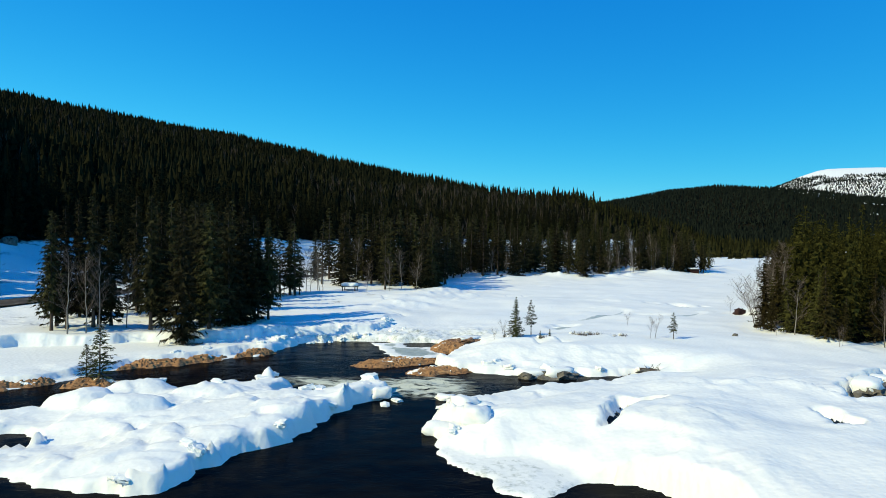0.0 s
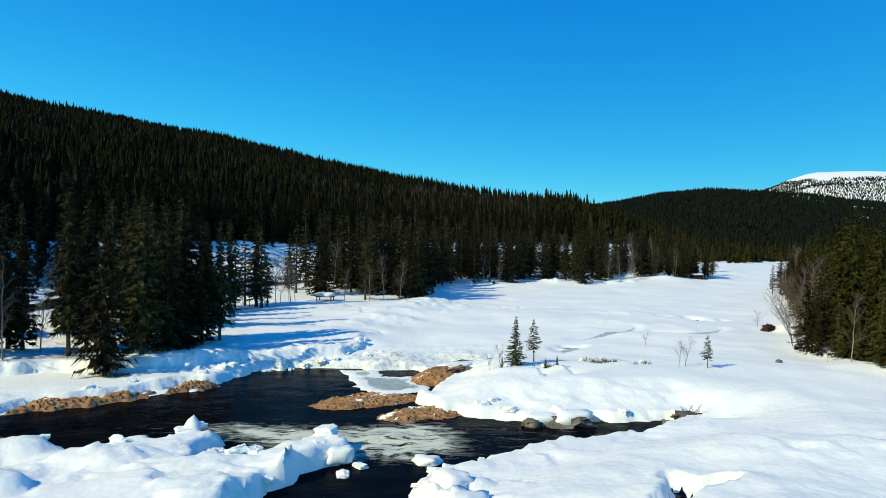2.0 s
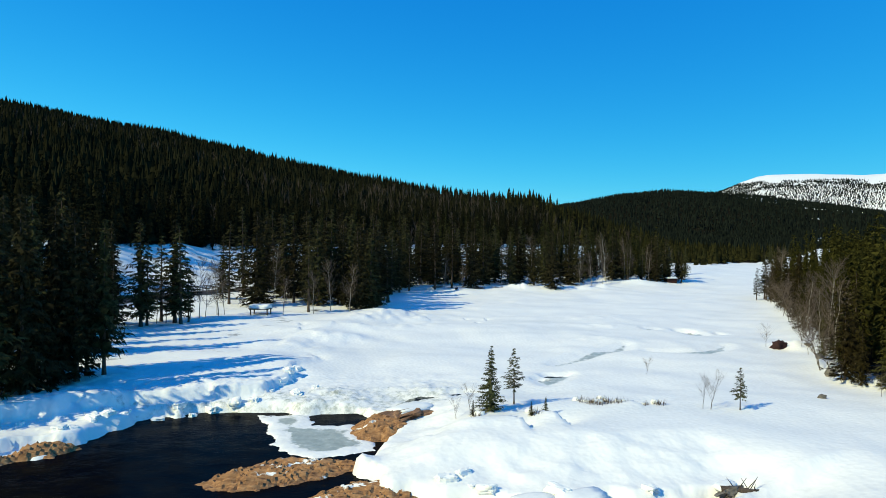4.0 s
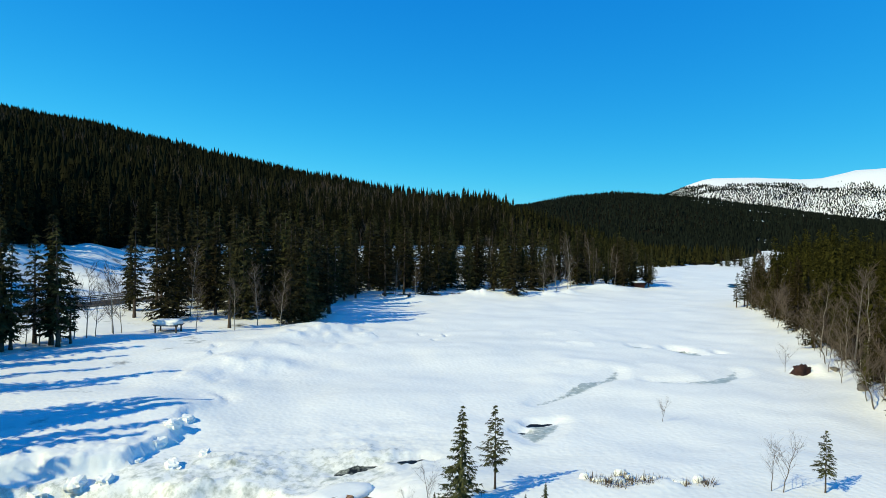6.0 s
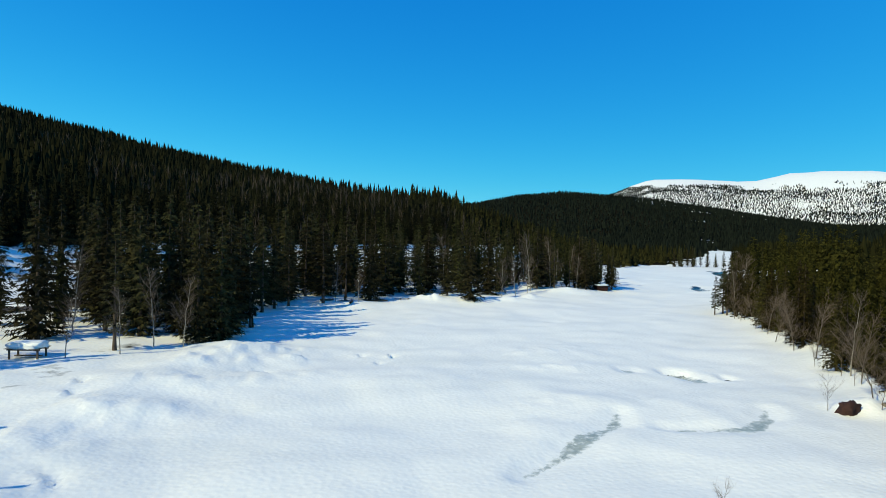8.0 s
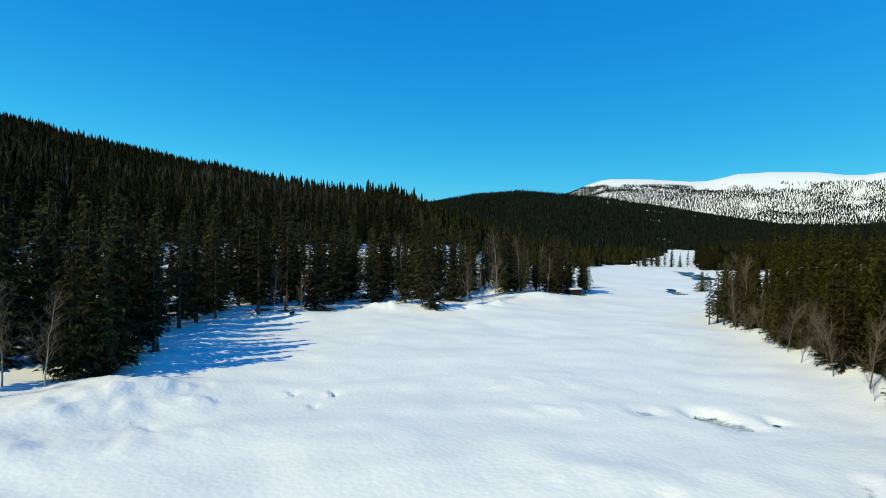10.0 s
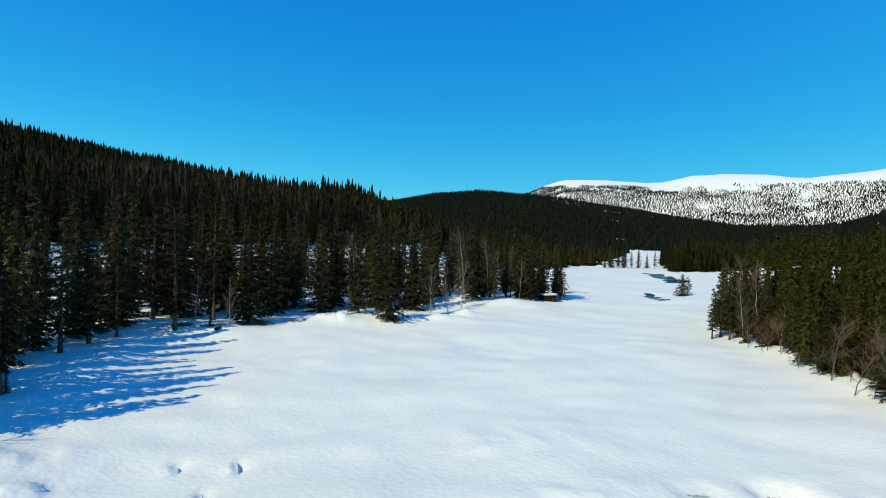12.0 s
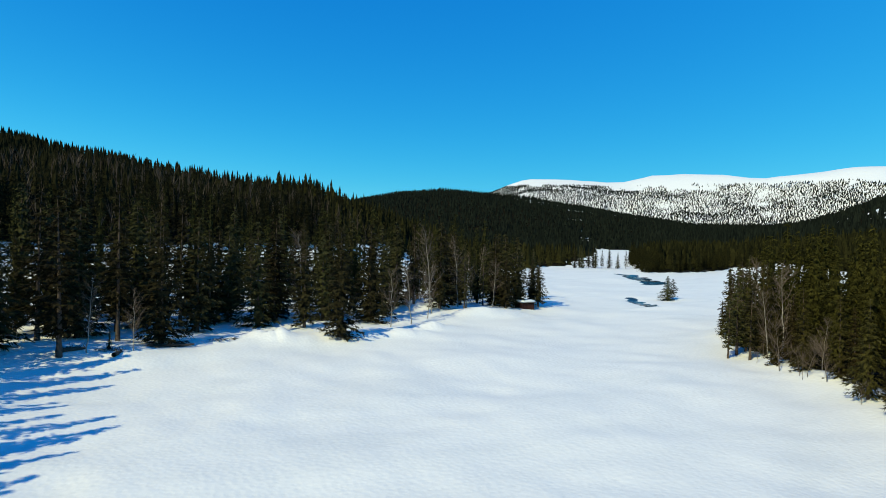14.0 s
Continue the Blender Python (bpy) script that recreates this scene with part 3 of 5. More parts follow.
def grid_mesh(name, xs, ys, height, masks, material):
    gx, gy = np.meshgrid(xs, ys)
    values = height(gx.ravel(), gy.ravel())
    co = np.stack([gx.ravel(), gy.ravel(), values[0]], 1)
    nx, ny = len(xs), len(ys)
    i = (np.arange(ny - 1)[:, None] * nx + np.arange(nx - 1)[None]).ravel()
    quads = np.stack([i, i + 1, i + nx + 1, i + nx], 1)
    me = mesh_from(name, co, quads, material, True)
    for key, v in zip(masks, values[1:]):
        me.attributes.new(key, "FLOAT", "POINT").data.foreach_set("value", v.astype(np.float32))
    return me


def mesh_from(name, co, faces, material, smooth=False):
    """A mesh from arrays of corners and of faces with equally many corners each."""
    me = bpy.data.meshes.new(name)
    n, k = faces.shape
    me.vertices.add(len(co))
    me.vertices.foreach_set("co", np.asarray(co, np.float32).ravel())
    me.loops.add(n * k)
    me.loops.foreach_set("vertex_index", faces.astype(np.int32).ravel())
    me.polygons.add(n)
    me.polygons.foreach_set("loop_start", (np.arange(n) * k).astype(np.int32))
    me.materials.append(material)
    me.update(calc_edges=True)
    me.polygons.foreach_set("use_smooth", np.full(n, smooth))
    me.validate()
    return me


left_out = -spaced((45, 130, 0.5, 1.02), (130, 4800, 2.5, 1.08))[::-1]
right_out = spaced((45, 220, 0.6, 1.025), (220, 4800, 4.0, 1.055))
xs = np.concatenate([left_out[:-1], spaced((-45, 45, 0.28, 1.0))[:-1], right_out])
ys = np.concatenate([-spaced((20, 4800, 5.0, 1.18))[::-1], spaced((-18, 28, 1.2, 1.0), (28, 82, 0.26, 1.0), (82, 240, 0.45, 1.007), (240, 4800, 2.0, 1.03))])
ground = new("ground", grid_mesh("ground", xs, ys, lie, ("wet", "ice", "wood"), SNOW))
tagged(ground, "snow-covered river flat, wooded hills and far white fell", "ground", kind="structure")


FOAM = [(-12.2, 54), (-7.8, 53.3), (-5.3, 53.3), (-1.5, 54.3), (0.4, 54.3), (1.1, 50.5), (-0.6, 48.9), (-3.5, 49.3), (-8.4, 51.9)]


def water_lie(x, y):
    d = inside_distance(x, y, FOAM)
    foam = 0.95 * step(-2.4, 0.9, d) + 0.3 * step(61, 54, y) * step(-30, -16, x) * step(44, 50, y)
    return WATER_Z + 0.13 * fbm(x / 1.3, y / 0.9, 4, 91) * (0.15 + step(-1, 1, d)), foam


river = new("river", grid_mesh("river", spaced((-95, -40, 3, 1.0), (-40, 45, 0.45, 1.0), (45, 140, 4, 1.0), (140, 180, 4, 1.0)),
                               spaced((-15, 28, 2, 1.0), (28, 82, 0.45, 1.0), (82, 310, 4, 1.0)), water_lie, ("foam",), WATER))
tagged(river, "dark peaty river water with white rapids between snow banks", "water", kind="structure")


def ground_z(x, y):
    return float(lie(np.array([x]), np.array([y]))[0][0])


# ---- the road behind the bank ----
def road_mesh():
    line = [Vector(q) for q in ((-120, 60), (-78, 76), (-58, 86), (-50, 99), (-45, 117), (-38, 135), (-30, 151), (-20, 169), (-6, 190), (14, 212))]
    co, run = [], []
    for a, b in zip(line, line[1:]):
        n = int((b - a).length / 1.5)
        run += [a.lerp(b, k / n) for k in range(n)]
    for _ in range(12):
        run = [run[0]] + [(run[k - 1] + run[k] * 2 + run[k + 1]) / 4 for k in range(1, len(run) - 1)] + [run[-1]]
    for k, q in enumerate(run):
        d = (run[min(k + 1, len(run) - 1)] - run[max(k - 1, 0)]).normalized()
        co += [(q.x - d.y * w, q.y + d.x * w) for w in (-2.7, -1.6, -0.5, 0.6, 1.7, 2.8)]
    co = np.array(co)
    z = lie(co[:, 0], co[:, 1])[0].reshape(-1, 6)
    z = np.maximum(z + 0.12, z.mean(1, keepdims=True) + 0.05)
    i = (np.arange(len(run) - 1)[:, None] * 6 + np.arange(5)[None]).ravel()
    return mesh_from("road", np.column_stack([co, z.ravel()]), np.stack([i, i + 6, i + 7, i + 1], 1), ROAD, True)


tagged(new("road", road_mesh()), "wet brown gravelled road behind the snow bank", "road", kind="structure")


# ---- trees ----
def part(name, mesh, parent, label=""):
    ob = new(name, mesh)
    ob.parent = parent
    return tagged(ob, label) if label else ob


class Builder:
    def __init__(self):
        self.co, self.tri = [], []

    def corner(self, p):
        self.co.append(tuple(p))
        return len(self.co) - 1

    def face(self, *pts):
        i = [self.corner(p) for p in pts]
        for k in range(1, len(i) - 1):
            self.tri.append((i[0], i[k], i[k + 1]))

    def tube(self, pts, radii, sides=5):
        rings = []
        for k, (p, r) in enumerate(zip(pts, radii)):
            d = (pts[min(k + 1, len(pts) - 1)] - pts[max(k - 1, 0)]).normalized()
            a = d.orthogonal().normalized()
            b = d.cross(a)
            rings.append([self.corner(p + (a * math.cos(6.2832 * s / sides) + b * math.sin(6.2832 * s / sides)) * r) for s in range(sides)])
        for u, v in zip(rings, rings[1:]):
            for s in range(sides):
                t = (s + 1) % sides
                self.tri += [(u[s], u[t], v[t]), (u[s], v[t], v[s])]

    def mesh(self, name, material, smooth=False):
        return mesh_from(name, np.array(self.co), np.array(self.tri), material, smooth)


def spray(b, rnd, root, out, length, droop, twigs):
    """A spruce bough: twigs hanging outwards and down from a drooping spine that lifts at its tip."""
    side = Vector((-out.y, out.x, 0))
    for _ in range(twigs):
        f = rnd.uniform(0.12, 1.0) ** 0.75
        p = root + out * length * f + Vector((0, 0, -droop * length * f * (1.45 - 0.85 * f)))
        way = out * rnd.uniform(0.1, 0.8) + side * rnd.uniform(-0.8, 0.8) + Vector((0, 0, -rnd.uniform(0.05, 0.75)))
        long = rnd.uniform(0.28, 0.62) * (0.6 + 0.28 * length)
        half = side * rnd.uniform(0.04, 0.1) + Vector((0, 0, rnd.uniform(-0.07, 0.07))) - out * rnd.uniform(-0.05, 0.05)
        b.face(p - half, p + half, p + way * long)


def spruce_meshes(seed, spread, bare, loose, material, gap=0.3, twigs=18, lift=0.0):
    """Trunk and crown of a spruce of unit-ten height. bare: height where the crown begins; loose: gaps between the boughs; lift: how far they rise."""
    rnd = random.Random(seed)
    lean = Vector((rnd.uniform(-0.15, 0.15), rnd.uniform(-0.15, 0.15), 0))
    trunk = Builder()
    pts = [lean * (k / 8) ** 2 + Vector((0, 0, -0.4 + 10.3 * k / 8)) for k in range(9)]
    trunk.tube(pts, [0.15 * (1 - 0.93 * k / 8) + (0.05 if k == 0 else 0) for k in range(9)], 7)
    crown = Builder()
    waves = [rnd.uniform(0, 6.28) for _ in range(3)]

    def profile(f, a=0.0):
        uneven = 1 + 0.14 * math.sin(5 * f + waves[0]) + 0.12 * math.sin(11 * f + waves[1] + 2 * a) + 0.1 * math.sin(a + waves[2])
        return spread * ((1 - f) ** 0.92) * min(1, 0.6 + 2.6 * f) * uneven

    # the dense inside of the crown
    if loose < 0.16:
        for _ in range(130):
            f = rnd.uniform(0.03, 0.82)
            a = rnd.uniform(0, 6.28)
            r = profile(f, a) * rnd.uniform(0.0, 0.4)
            c = lean * ((bare + f * (10 - bare)) / 10) ** 2 + Vector((r * math.cos(a), r * math.sin(a), bare + f * (10 - bare)))
            w = rnd.uniform(0.2, 0.4) * (1.15 - 0.8 * f)
            t = Vector((-math.sin(a), math.cos(a), 0)) * w
            crown.face(c - t, c + t, c - Vector((0, 0, w * rnd.uniform(1.2, 2.2))))
    z = bare
    while z < 9.9:
        f = (z - bare) / (10 - bare)
        n = max(5, int(rnd.uniform(7, 11) * (0.6 + 0.55 * (1 - f))))
        turn = rnd.uniform(0, 6.28)
        for k in range(n):
            if rnd.random() < loose:
                continue
            a = turn + 6.2832 * k / n + rnd.uniform(-0.4, 0.4)
            out = Vector((math.cos(a), math.sin(a), 0))
            length = (profile(f, a) + 0.05) * rnd.uniform(0.6, 1.18)
            root = lean * (z / 10) ** 2 + Vector((0, 0, min(z + rnd.uniform(-0.3, 0.3), 9.9)))
            spray(crown, rnd, root, out, length, rnd.uniform(0.3, 0.8) - 0.8 * f - lift, int(twigs * (0.35 + 0.65 * (1 - f))) + 2)
        z += gap + 0.11 * rnd.random() + 0.1 * (1 - f) * loose
    top = lean + Vector((0, 0, 9.7))
    for k in range(5):
        a = 1.2566 * k
        crown.face(top - Vector((0.05, 0, 0)), top + Vector((0, 0.05, 0)), top + Vector((0.16 * math.cos(a), 0.16 * math.sin(a), 0.35)))
    return trunk.mesh("trunk", BARK, True), crown.mesh("crown", material)


def bare_tree_meshes(seed, limbs, reach, bark, lean=0.4):
    """Trunk and bare branches of a leafless tree of unit-ten height."""
    rnd = random.Random(seed)
    way = Vector((rnd.uniform(-lean, lean), rnd.uniform(-lean, lean), 0))
    kink = [Vector((rnd.uniform(-0.12, 0.12), rnd.uniform(-0.12, 0.12), 0)) for _ in range(10)]
    pts = [way * (k / 9) ** 1.5 + kink[k] * (k > 0) + Vector((0, 0, -0.3 + 10.2 * k / 9)) for k in range(10)]
    trunk = Builder()
    trunk.tube(pts, [0.10 * (1 - 0.9 * k / 9) for k in range(10)], 6)
    twigs = Builder()
    for _ in range(limbs):
        f = rnd.uniform(0.22, 0.97)
        k = min(int(f * 9), 8)
        root = pts[k].lerp(pts[k + 1], f * 9 - k)
        a = rnd.uniform(0, 6.28)
        out = Vector((math.cos(a), math.sin(a), rnd.uniform(0.7, 1.6))).normalized()
        length = reach * (1.15 - 0.75 * f) * rnd.uniform(0.6, 1.2)
        spine = [root]
        for s in range(4):
            out = (out + Vector((rnd.uniform(-0.25, 0.25), rnd.uniform(-0.25, 0.25), rnd.uniform(-0.1, 0.25)))).normalized()
            spine.append(spine[-1] + out * length / 4)
        twigs.tube(spine, [0.035 * (1 - f * 0.5), 0.03, 0.022, 0.016, 0.008], 3)
        for s in range(1, 5):
            for _ in range(3):
                d = (out + Vector((rnd.uniform(-1, 1), rnd.uniform(-1, 1), rnd.uniform(-0.3, 0.7)))).normalized()
                p = spine[s]
                q = p + d * length * rnd.uniform(0.15, 0.38)
                e = q + (d + Vector((rnd.uniform(-0.6, 0.6), rnd.uniform(-0.6, 0.6), rnd.uniform(-0.5, 0.3)))).normalized() * length * 0.2
                twigs.tube([p, q, e], [0.014, 0.011, 0.005], 3)
    return trunk.mesh("trunk", bark, True), twigs.mesh("crown", TWIG)


def tree_thing(name, label, category, trunk, crown, crown_name):
    root = tagged(new(name), label, category)
    part("trunk", trunk, root)
    part(crown_name, crown, root)
    return root


KINDS = {}
SPRUCE_LABEL = "tall dark green spruce with drooping branches standing in snow"
for k, (spread, bare, loose) in enumerate([(1.85, 0.7, 0.05), (1.7, 1.3, 0.1), (2.0, 0.4, 0.04), (1.5, 1.8, 0.17), (1.75, 0.9, 0.08), (1.4, 2.3, 0.3)]):
    KINDS["s%d" % k] = ("spruce_tree", SPRUCE_LABEL, "spruce", spruce_meshes(100 + k, spread, bare, loose, SPRUCE), "crown")
for k, (spread, bare, loose) in enumerate([(2.0, 0.5, 0.06), (1.75, 1.2, 0.12), (2.1, 0.9, 0.08)]):
    KINDS["o%d" % k] = ("spruce_tree", "olive green sunlit spruce at the edge of the bank wood", "spruce", spruce_meshes(150 + k, spread, bare, loose, OLIVE), "crown")
for k, (spread, bare, loose) in enumerate([(1.8, 1.1, 0.07), (1.6, 1.9, 0.13), (1.95, 0.8, 0.06)]):
    KINDS["n%d" % k] = ("spruce_tree", SPRUCE_LABEL, "spruce", spruce_meshes(700 + k, spread, bare, loose, SPRUCE, 0.27, 26), "crown")
for k in range(4):
    KINDS["b%d" % k] = ("birch_tree", "leafless birch with pale trunk and fine bare twigs", "birch", bare_tree_meshes(200 + k, 22, 3.2, BIRCH, 0.9), "crown")
for k, (spread, bare, loose, gap, lift, label) in enumerate([(2.2, 0.3, 0.06, 0.27, 0.1, "young slender spruce standing alone on the snow"), (2.5, 3.2, 0.2, 0.34, 0.45, "young sparse pine with a bare lower trunk on the snow"),
                                                            (2.6, 1.4, 0.22, 0.36, 0.45, "thin grey-green pine sapling beside the water")]):
    KINDS["p%d" % k] = ("young_conifer", label, "conifer", spruce_meshes(300 + k, spread, bare, loose, PINE, gap, 30, lift), "crown")
for k in range(3):
    KINDS["w%d" % k] = ("bare_shrub", "low leafless shrub with thin twigs on snow", "shrub", bare_tree_meshes(400 + k, 11, 5.5, TWIG, 2.5), "crown")
for k in range(3):
    KINDS["a%d" % k] = ("alder_tree", "crooked leafless alder with pale grey stems at the wood's edge", "alder", bare_tree_meshes(600 + k, 20, 4.8, ALDER, 4.5), "crown")
FIRST = {}


def plant(kind, x, y, height, group="", turn=0.0, wide=1.0):
    z = max(ground_z(x, y), WATER_Z + 0.25) - 0.05
    m = pose(x, y, z, 0, 0, turn)
    s = height / 10
    if kind not in FIRST:
        name, label, category, (trunk, crown), crown_name = KINDS[kind]
        ob = tree_thing(name, label, category, trunk, crown, crown_name)
        ob.matrix_basis = m
        FIRST[kind] = ob
    else:
        ob = copy_thing(FIRST[kind], m)
    ob.scale = (s * wide, s * wide, s)
    if group:
        tagged(ob, group=group)
    return ob


rnd = random.Random(7)
BELT = "spruces along the road-side bank"
BANK_TREES = [(-38.9, 66.3, 12, "s3"), (-38.5, 68.3, 12.7, "s1"), (-36.3, 69.3, 13.7, "s1"), (-37, 71.8, 13.2, "s4"), (-30.3, 69.2, 14, "s1"),
              (-25.8, 66.3, 13.6, "s2"), (-24.5, 70, 13.5, "s0"), (-24.3, 75, 13.2, "s0"), (-23.7, 78, 12.3, "s4"), (-21.6, 78.2, 11.7, "s1"),
              (-29.1, 101.3, 9.3, "s3"), (-27.4, 104.8, 12.5, "s1"), (-27, 105.6, 9.9, "s3"), (-26.8, 109.8, 10.5, "s3"), (-24.9, 108.8, 12.6, "s1"),
              (-23.8, 107.5, 11.7, "s3"), (-23.5, 109.6, 7.4, "s5"), (-23.1, 127.9, 12.5, "s5"), (-18.7, 125.8, 14, "s2")]
BANK_TREES += [(-10.3, 119.3, 10, "s5"), (-4, 124.4, 12.3, "s2"), (-2, 126.3, 11.6, "s2"), (-1.4, 130, 11.7, "s0"), (0.4, 134.7, 9.9, "s3"), (-1, 136.7, 12.6, "s4"), (-3, 141, 12, "s0"), (-1.5, 146, 12.5, "s1"), (1, 151, 12, "s3"), (2.5, 156, 11, "s1"), (4.5, 160, 10, "s3"),
               (3.7, 185, 15.7, "s1"), (7.2, 177, 13.5, "s1"), (9.9, 163.6, 13.8, "s3"), (13.6, 176.8, 11.8, "s5"), (17.9, 169, 12.2, "s2"),
               (24.6, 187.5, 11.7, "s1"), (31.6, 212, 10.8, "s3"), (40.4, 233, 10.9, "s1"), (10.4, 175.8, 14.7, "s3"), (7.2, 171, 14, "s3"), (19.9, 179.4, 13.7, "s3")]
BANK_TREES += [(23.2, 182.3, 11.3, "s0"), (26.2, 187.8, 10.6, "s1"), (13.9, 186.2, 12.6, "s1"), (16.6, 185.6, 13, "s4"), (10.3, 173.2, 12.9, "s2"),
               (36.9, 182.9, 11.1, "s0"), (35.8, 169.8, 11.9, "s2"), (42.7, 181.7, 12.7, "s2"), (38.5, 186, 12.5, "s0"), (55.7, 210, 11, "s3"), (55.8, 189.4, 12.7, "s0"),
               (57.5, 191.5, 11.5, "s1"), (64.1, 203, 12.3, "s1"), (68.6, 196.8, 11.7, "s0"), (69.5, 194.6, 11.8, "s2"), (71.5, 194.2, 11.5, "s4"), (70.5, 199, 12, "s0"),
               (76.4, 197.7, 8.3, "s1"), (76.3, 195.5, 8.1, "s1")]
BANK_TREES += [(-23.2, 72.5, 13.5, "s2"), (-26.5, 74, 14, "s0"), (-22.8, 75.8, 13.5, "s2"), (-20.6, 78.8, 12, "s1"), (-31.5, 74.5, 13, "s0"), (-34.5, 80.5, 14, "s2"), (-30.5, 82.5, 14, "s0"), (-27, 86, 14, "s2"), (-33, 88, 14, "s1"), (-38.5, 84, 14.5, "s0"), (-43, 79, 14, "s2"), (-21.6, 76.6, 12.5, "s0"), (-30.5, 103, 11, "s1"), (-31, 106, 12, "s0"), (-28, 77, 13, "s0"), (-35.5, 71.4, 13, "s0"), (-40.5, 70, 12, "s0"),
               (-3.8, 128.5, 12.5, "s0"), (-6.5, 130, 13, "s2"), (-2, 133, 13.5, "s0"), (-10, 128, 13, "s0"), (-14, 131, 12, "s1")]
BANK_TREES += [(-33, 93, 14, "s2"), (-35.5, 96, 14, "s0"), (-31.5, 97.5, 13, "s2"), (-37, 91, 14, "s0"), (-38.5, 98, 14, "s2"), (-34, 100.5, 13, "s4"), (-12, 135, 14, "s2"), (-9, 138, 15, "s0"), (-5.5, 136.5, 14, "s2"), (-13.5, 141.5, 15, "s0"), (-8, 145, 15, "s4"), (-4, 148, 14.5, "s2"), (-16.5, 138, 14, "s0"),
               (-11, 151, 15, "s2"), (-1.5, 153.5, 14, "s0"), (-18.5, 146, 14.5, "s4"), (-6.5, 155, 15, "s2"), (0.5, 161, 14, "s0"), (4, 167, 14.5, "s2"), (8.5, 181, 15, "s0"), (2.5, 174, 15, "s2"),
               (15.5, 181, 14, "s2"), (21.5, 176, 12.5, "s0"), (28.5, 180, 12.5, "s2"), (31, 184, 13, "s0"), (33.5, 177.5, 11.5, "s4"), (46.5, 188, 12.5, "s2"), (50, 192, 12.5, "s0"), (61, 197, 12, "s2")]
for x, y, h, kind in BANK_TREES:
    if y < 82:
        kind = {"s0": "n0", "s1": "n1", "s2": "n2", "s3": "n1", "s4": "n0"}[kind]
    plant(kind, x, y, h, BELT, rnd.uniform(0, 360), rnd.uniform(0.85, 1.02) if y < 95 else rnd.uniform(1.05, 1.35))
for x, y, h in [(-33.5, 70.7, 7.2), (-21.7, 115.8, 6.5), (-20.8, 115.8, 5.9), (-17.2, 131.4, 9), (-13.1, 115.5, 4.9), (-7.5, 121.6, 7), (35.5, 189, 11), (-36.8, 65.4, 8), (-35.4, 66.2, 7.5), (-34.4, 67.0, 8), (-25.8, 108.4, 6.5), (-24.6, 110.2, 7.5), (-23.9, 111.4, 6),
                (-23.0, 112.2, 7.2), (-22.4, 113.0, 5.5), (-21.2, 114.6, 7.4), (-26.6, 107.6, 5), (-9.4, 117.4, 5.6), (-4.8, 121.2, 6.4), (11.9, 164.6, 6.5), (15.6, 164.8, 5.2),
                (43.8, 176.2, 7), (47.5, 179.0, 8), (51.2, 182.6, 7.5), (60.2, 189.4, 8), (66.4, 192.8, 7.5)]:
    plant("b%d" % rnd.randrange(4), x, y, h, "bare birches on the bank", rnd.uniform(0, 360))
for x, y, h, kind in [(71.6, 147.5, 8.0, "s5"), (73.0, 150.5, 8.6, "s3"), (70.9, 149.6, 6.2, "s5")]:
    plant(kind, x, y, h, "thin spruces at the end of the wood", x * 50, 1.15)
for x, y, h, kind in [(183, 342, 8, "s0"), (186, 341, 9, "s2"), (189, 340.5, 8.5, "s1"), (192, 339.5, 9.5, "s4"), (195, 339, 8, "s3"), (198, 338, 9, "s0"), (201.5, 336.5, 7, "s2"),
                      (205, 335.5, 8, "s3"), (187.5, 345, 10, "s1"), (194, 344, 10, "s0")]:
    plant(kind, x, y, h, "spruces at the far bend of the river", x * 37)
plant("p0", 7.35, 66.6, 4.0, "young conifers", 40)
plant("p1", 9.1, 68.3, 3.6, "young conifers", 80)
plant("p0", 10.7, 66.3, 1.3, "young conifers", 10)
plant("p1", 23.05, 66.4, 2.7, "young conifers", 120)
plant("p2", -26.4, 51.3, 4.5, "young conifers", 0, 1.45)
plant("p2", -27.6, 51.6, 3.0, "young conifers", 70, 1.4)
for x, y, h in [(21.3, 66.7, 2.6), (20.9, 66.9, 2.0), (21.9, 78.9, 1.6), (6.1, 66.6, 1.9), (40.2, 93.2, 2.5), (5.2, 66.2, 1.4)]:
    plant("w%d" % rnd.randrange(3), x, y, h, "bare shrubs on the snow", rnd.uniform(0, 360))

taken = [(x, y) for x, y, *_ in BANK_TREES]


def scatter(count, box, keep, gap):
    """Places in a box that keep() lets stand, no nearer to one another than gap."""
    out, tries = [], 0
    while len(out) < count and tries < count * 60:
        tries += 1
        x, y = rnd.uniform(box[0], box[1]), rnd.uniform(box[2], box[3])
        if keep(x, y) and all((x - a) ** 2 + (y - b) ** 2 > gap * gap for a, b in taken):
            taken.append((x, y))
            out.append((x, y))
    return out


def left_of(x, y):
    return float(inside_distance(np.array([x]), np.array([y]), LEFT_BANK)[0])


def right_of(x, y):
    return float(inside_distance(np.array([x]), np.array([y]), RIGHT_BANK)[0])


# the clump on the point, the belt behind it, and the wood on the other bank
for x, y in scatter(26, (50, 84, 184, 215), lambda x, y: 2.5 < left_of(x, y) < 22, 2.2):
    plant(rnd.choice(["s0", "s1", "s4", "s3", "b0"]), x, y, rnd.uniform(8, 12), BELT, rnd.uniform(0, 360))
for x, y in scatter(46, (-30, 50, 134, 215), lambda x, y: 7 < left_of(x, y) < 34, 3.0):
    kind = rnd.choice(["s0", "s1", "s4", "s3", "s5", "b0", "b1"])
    plant(kind, x, y, rnd.uniform(10, 15.5) if kind[0] == "s" else rnd.uniform(6, 8.5), BELT, rnd.uniform(0, 360), rnd.uniform(0.95, 1.2))
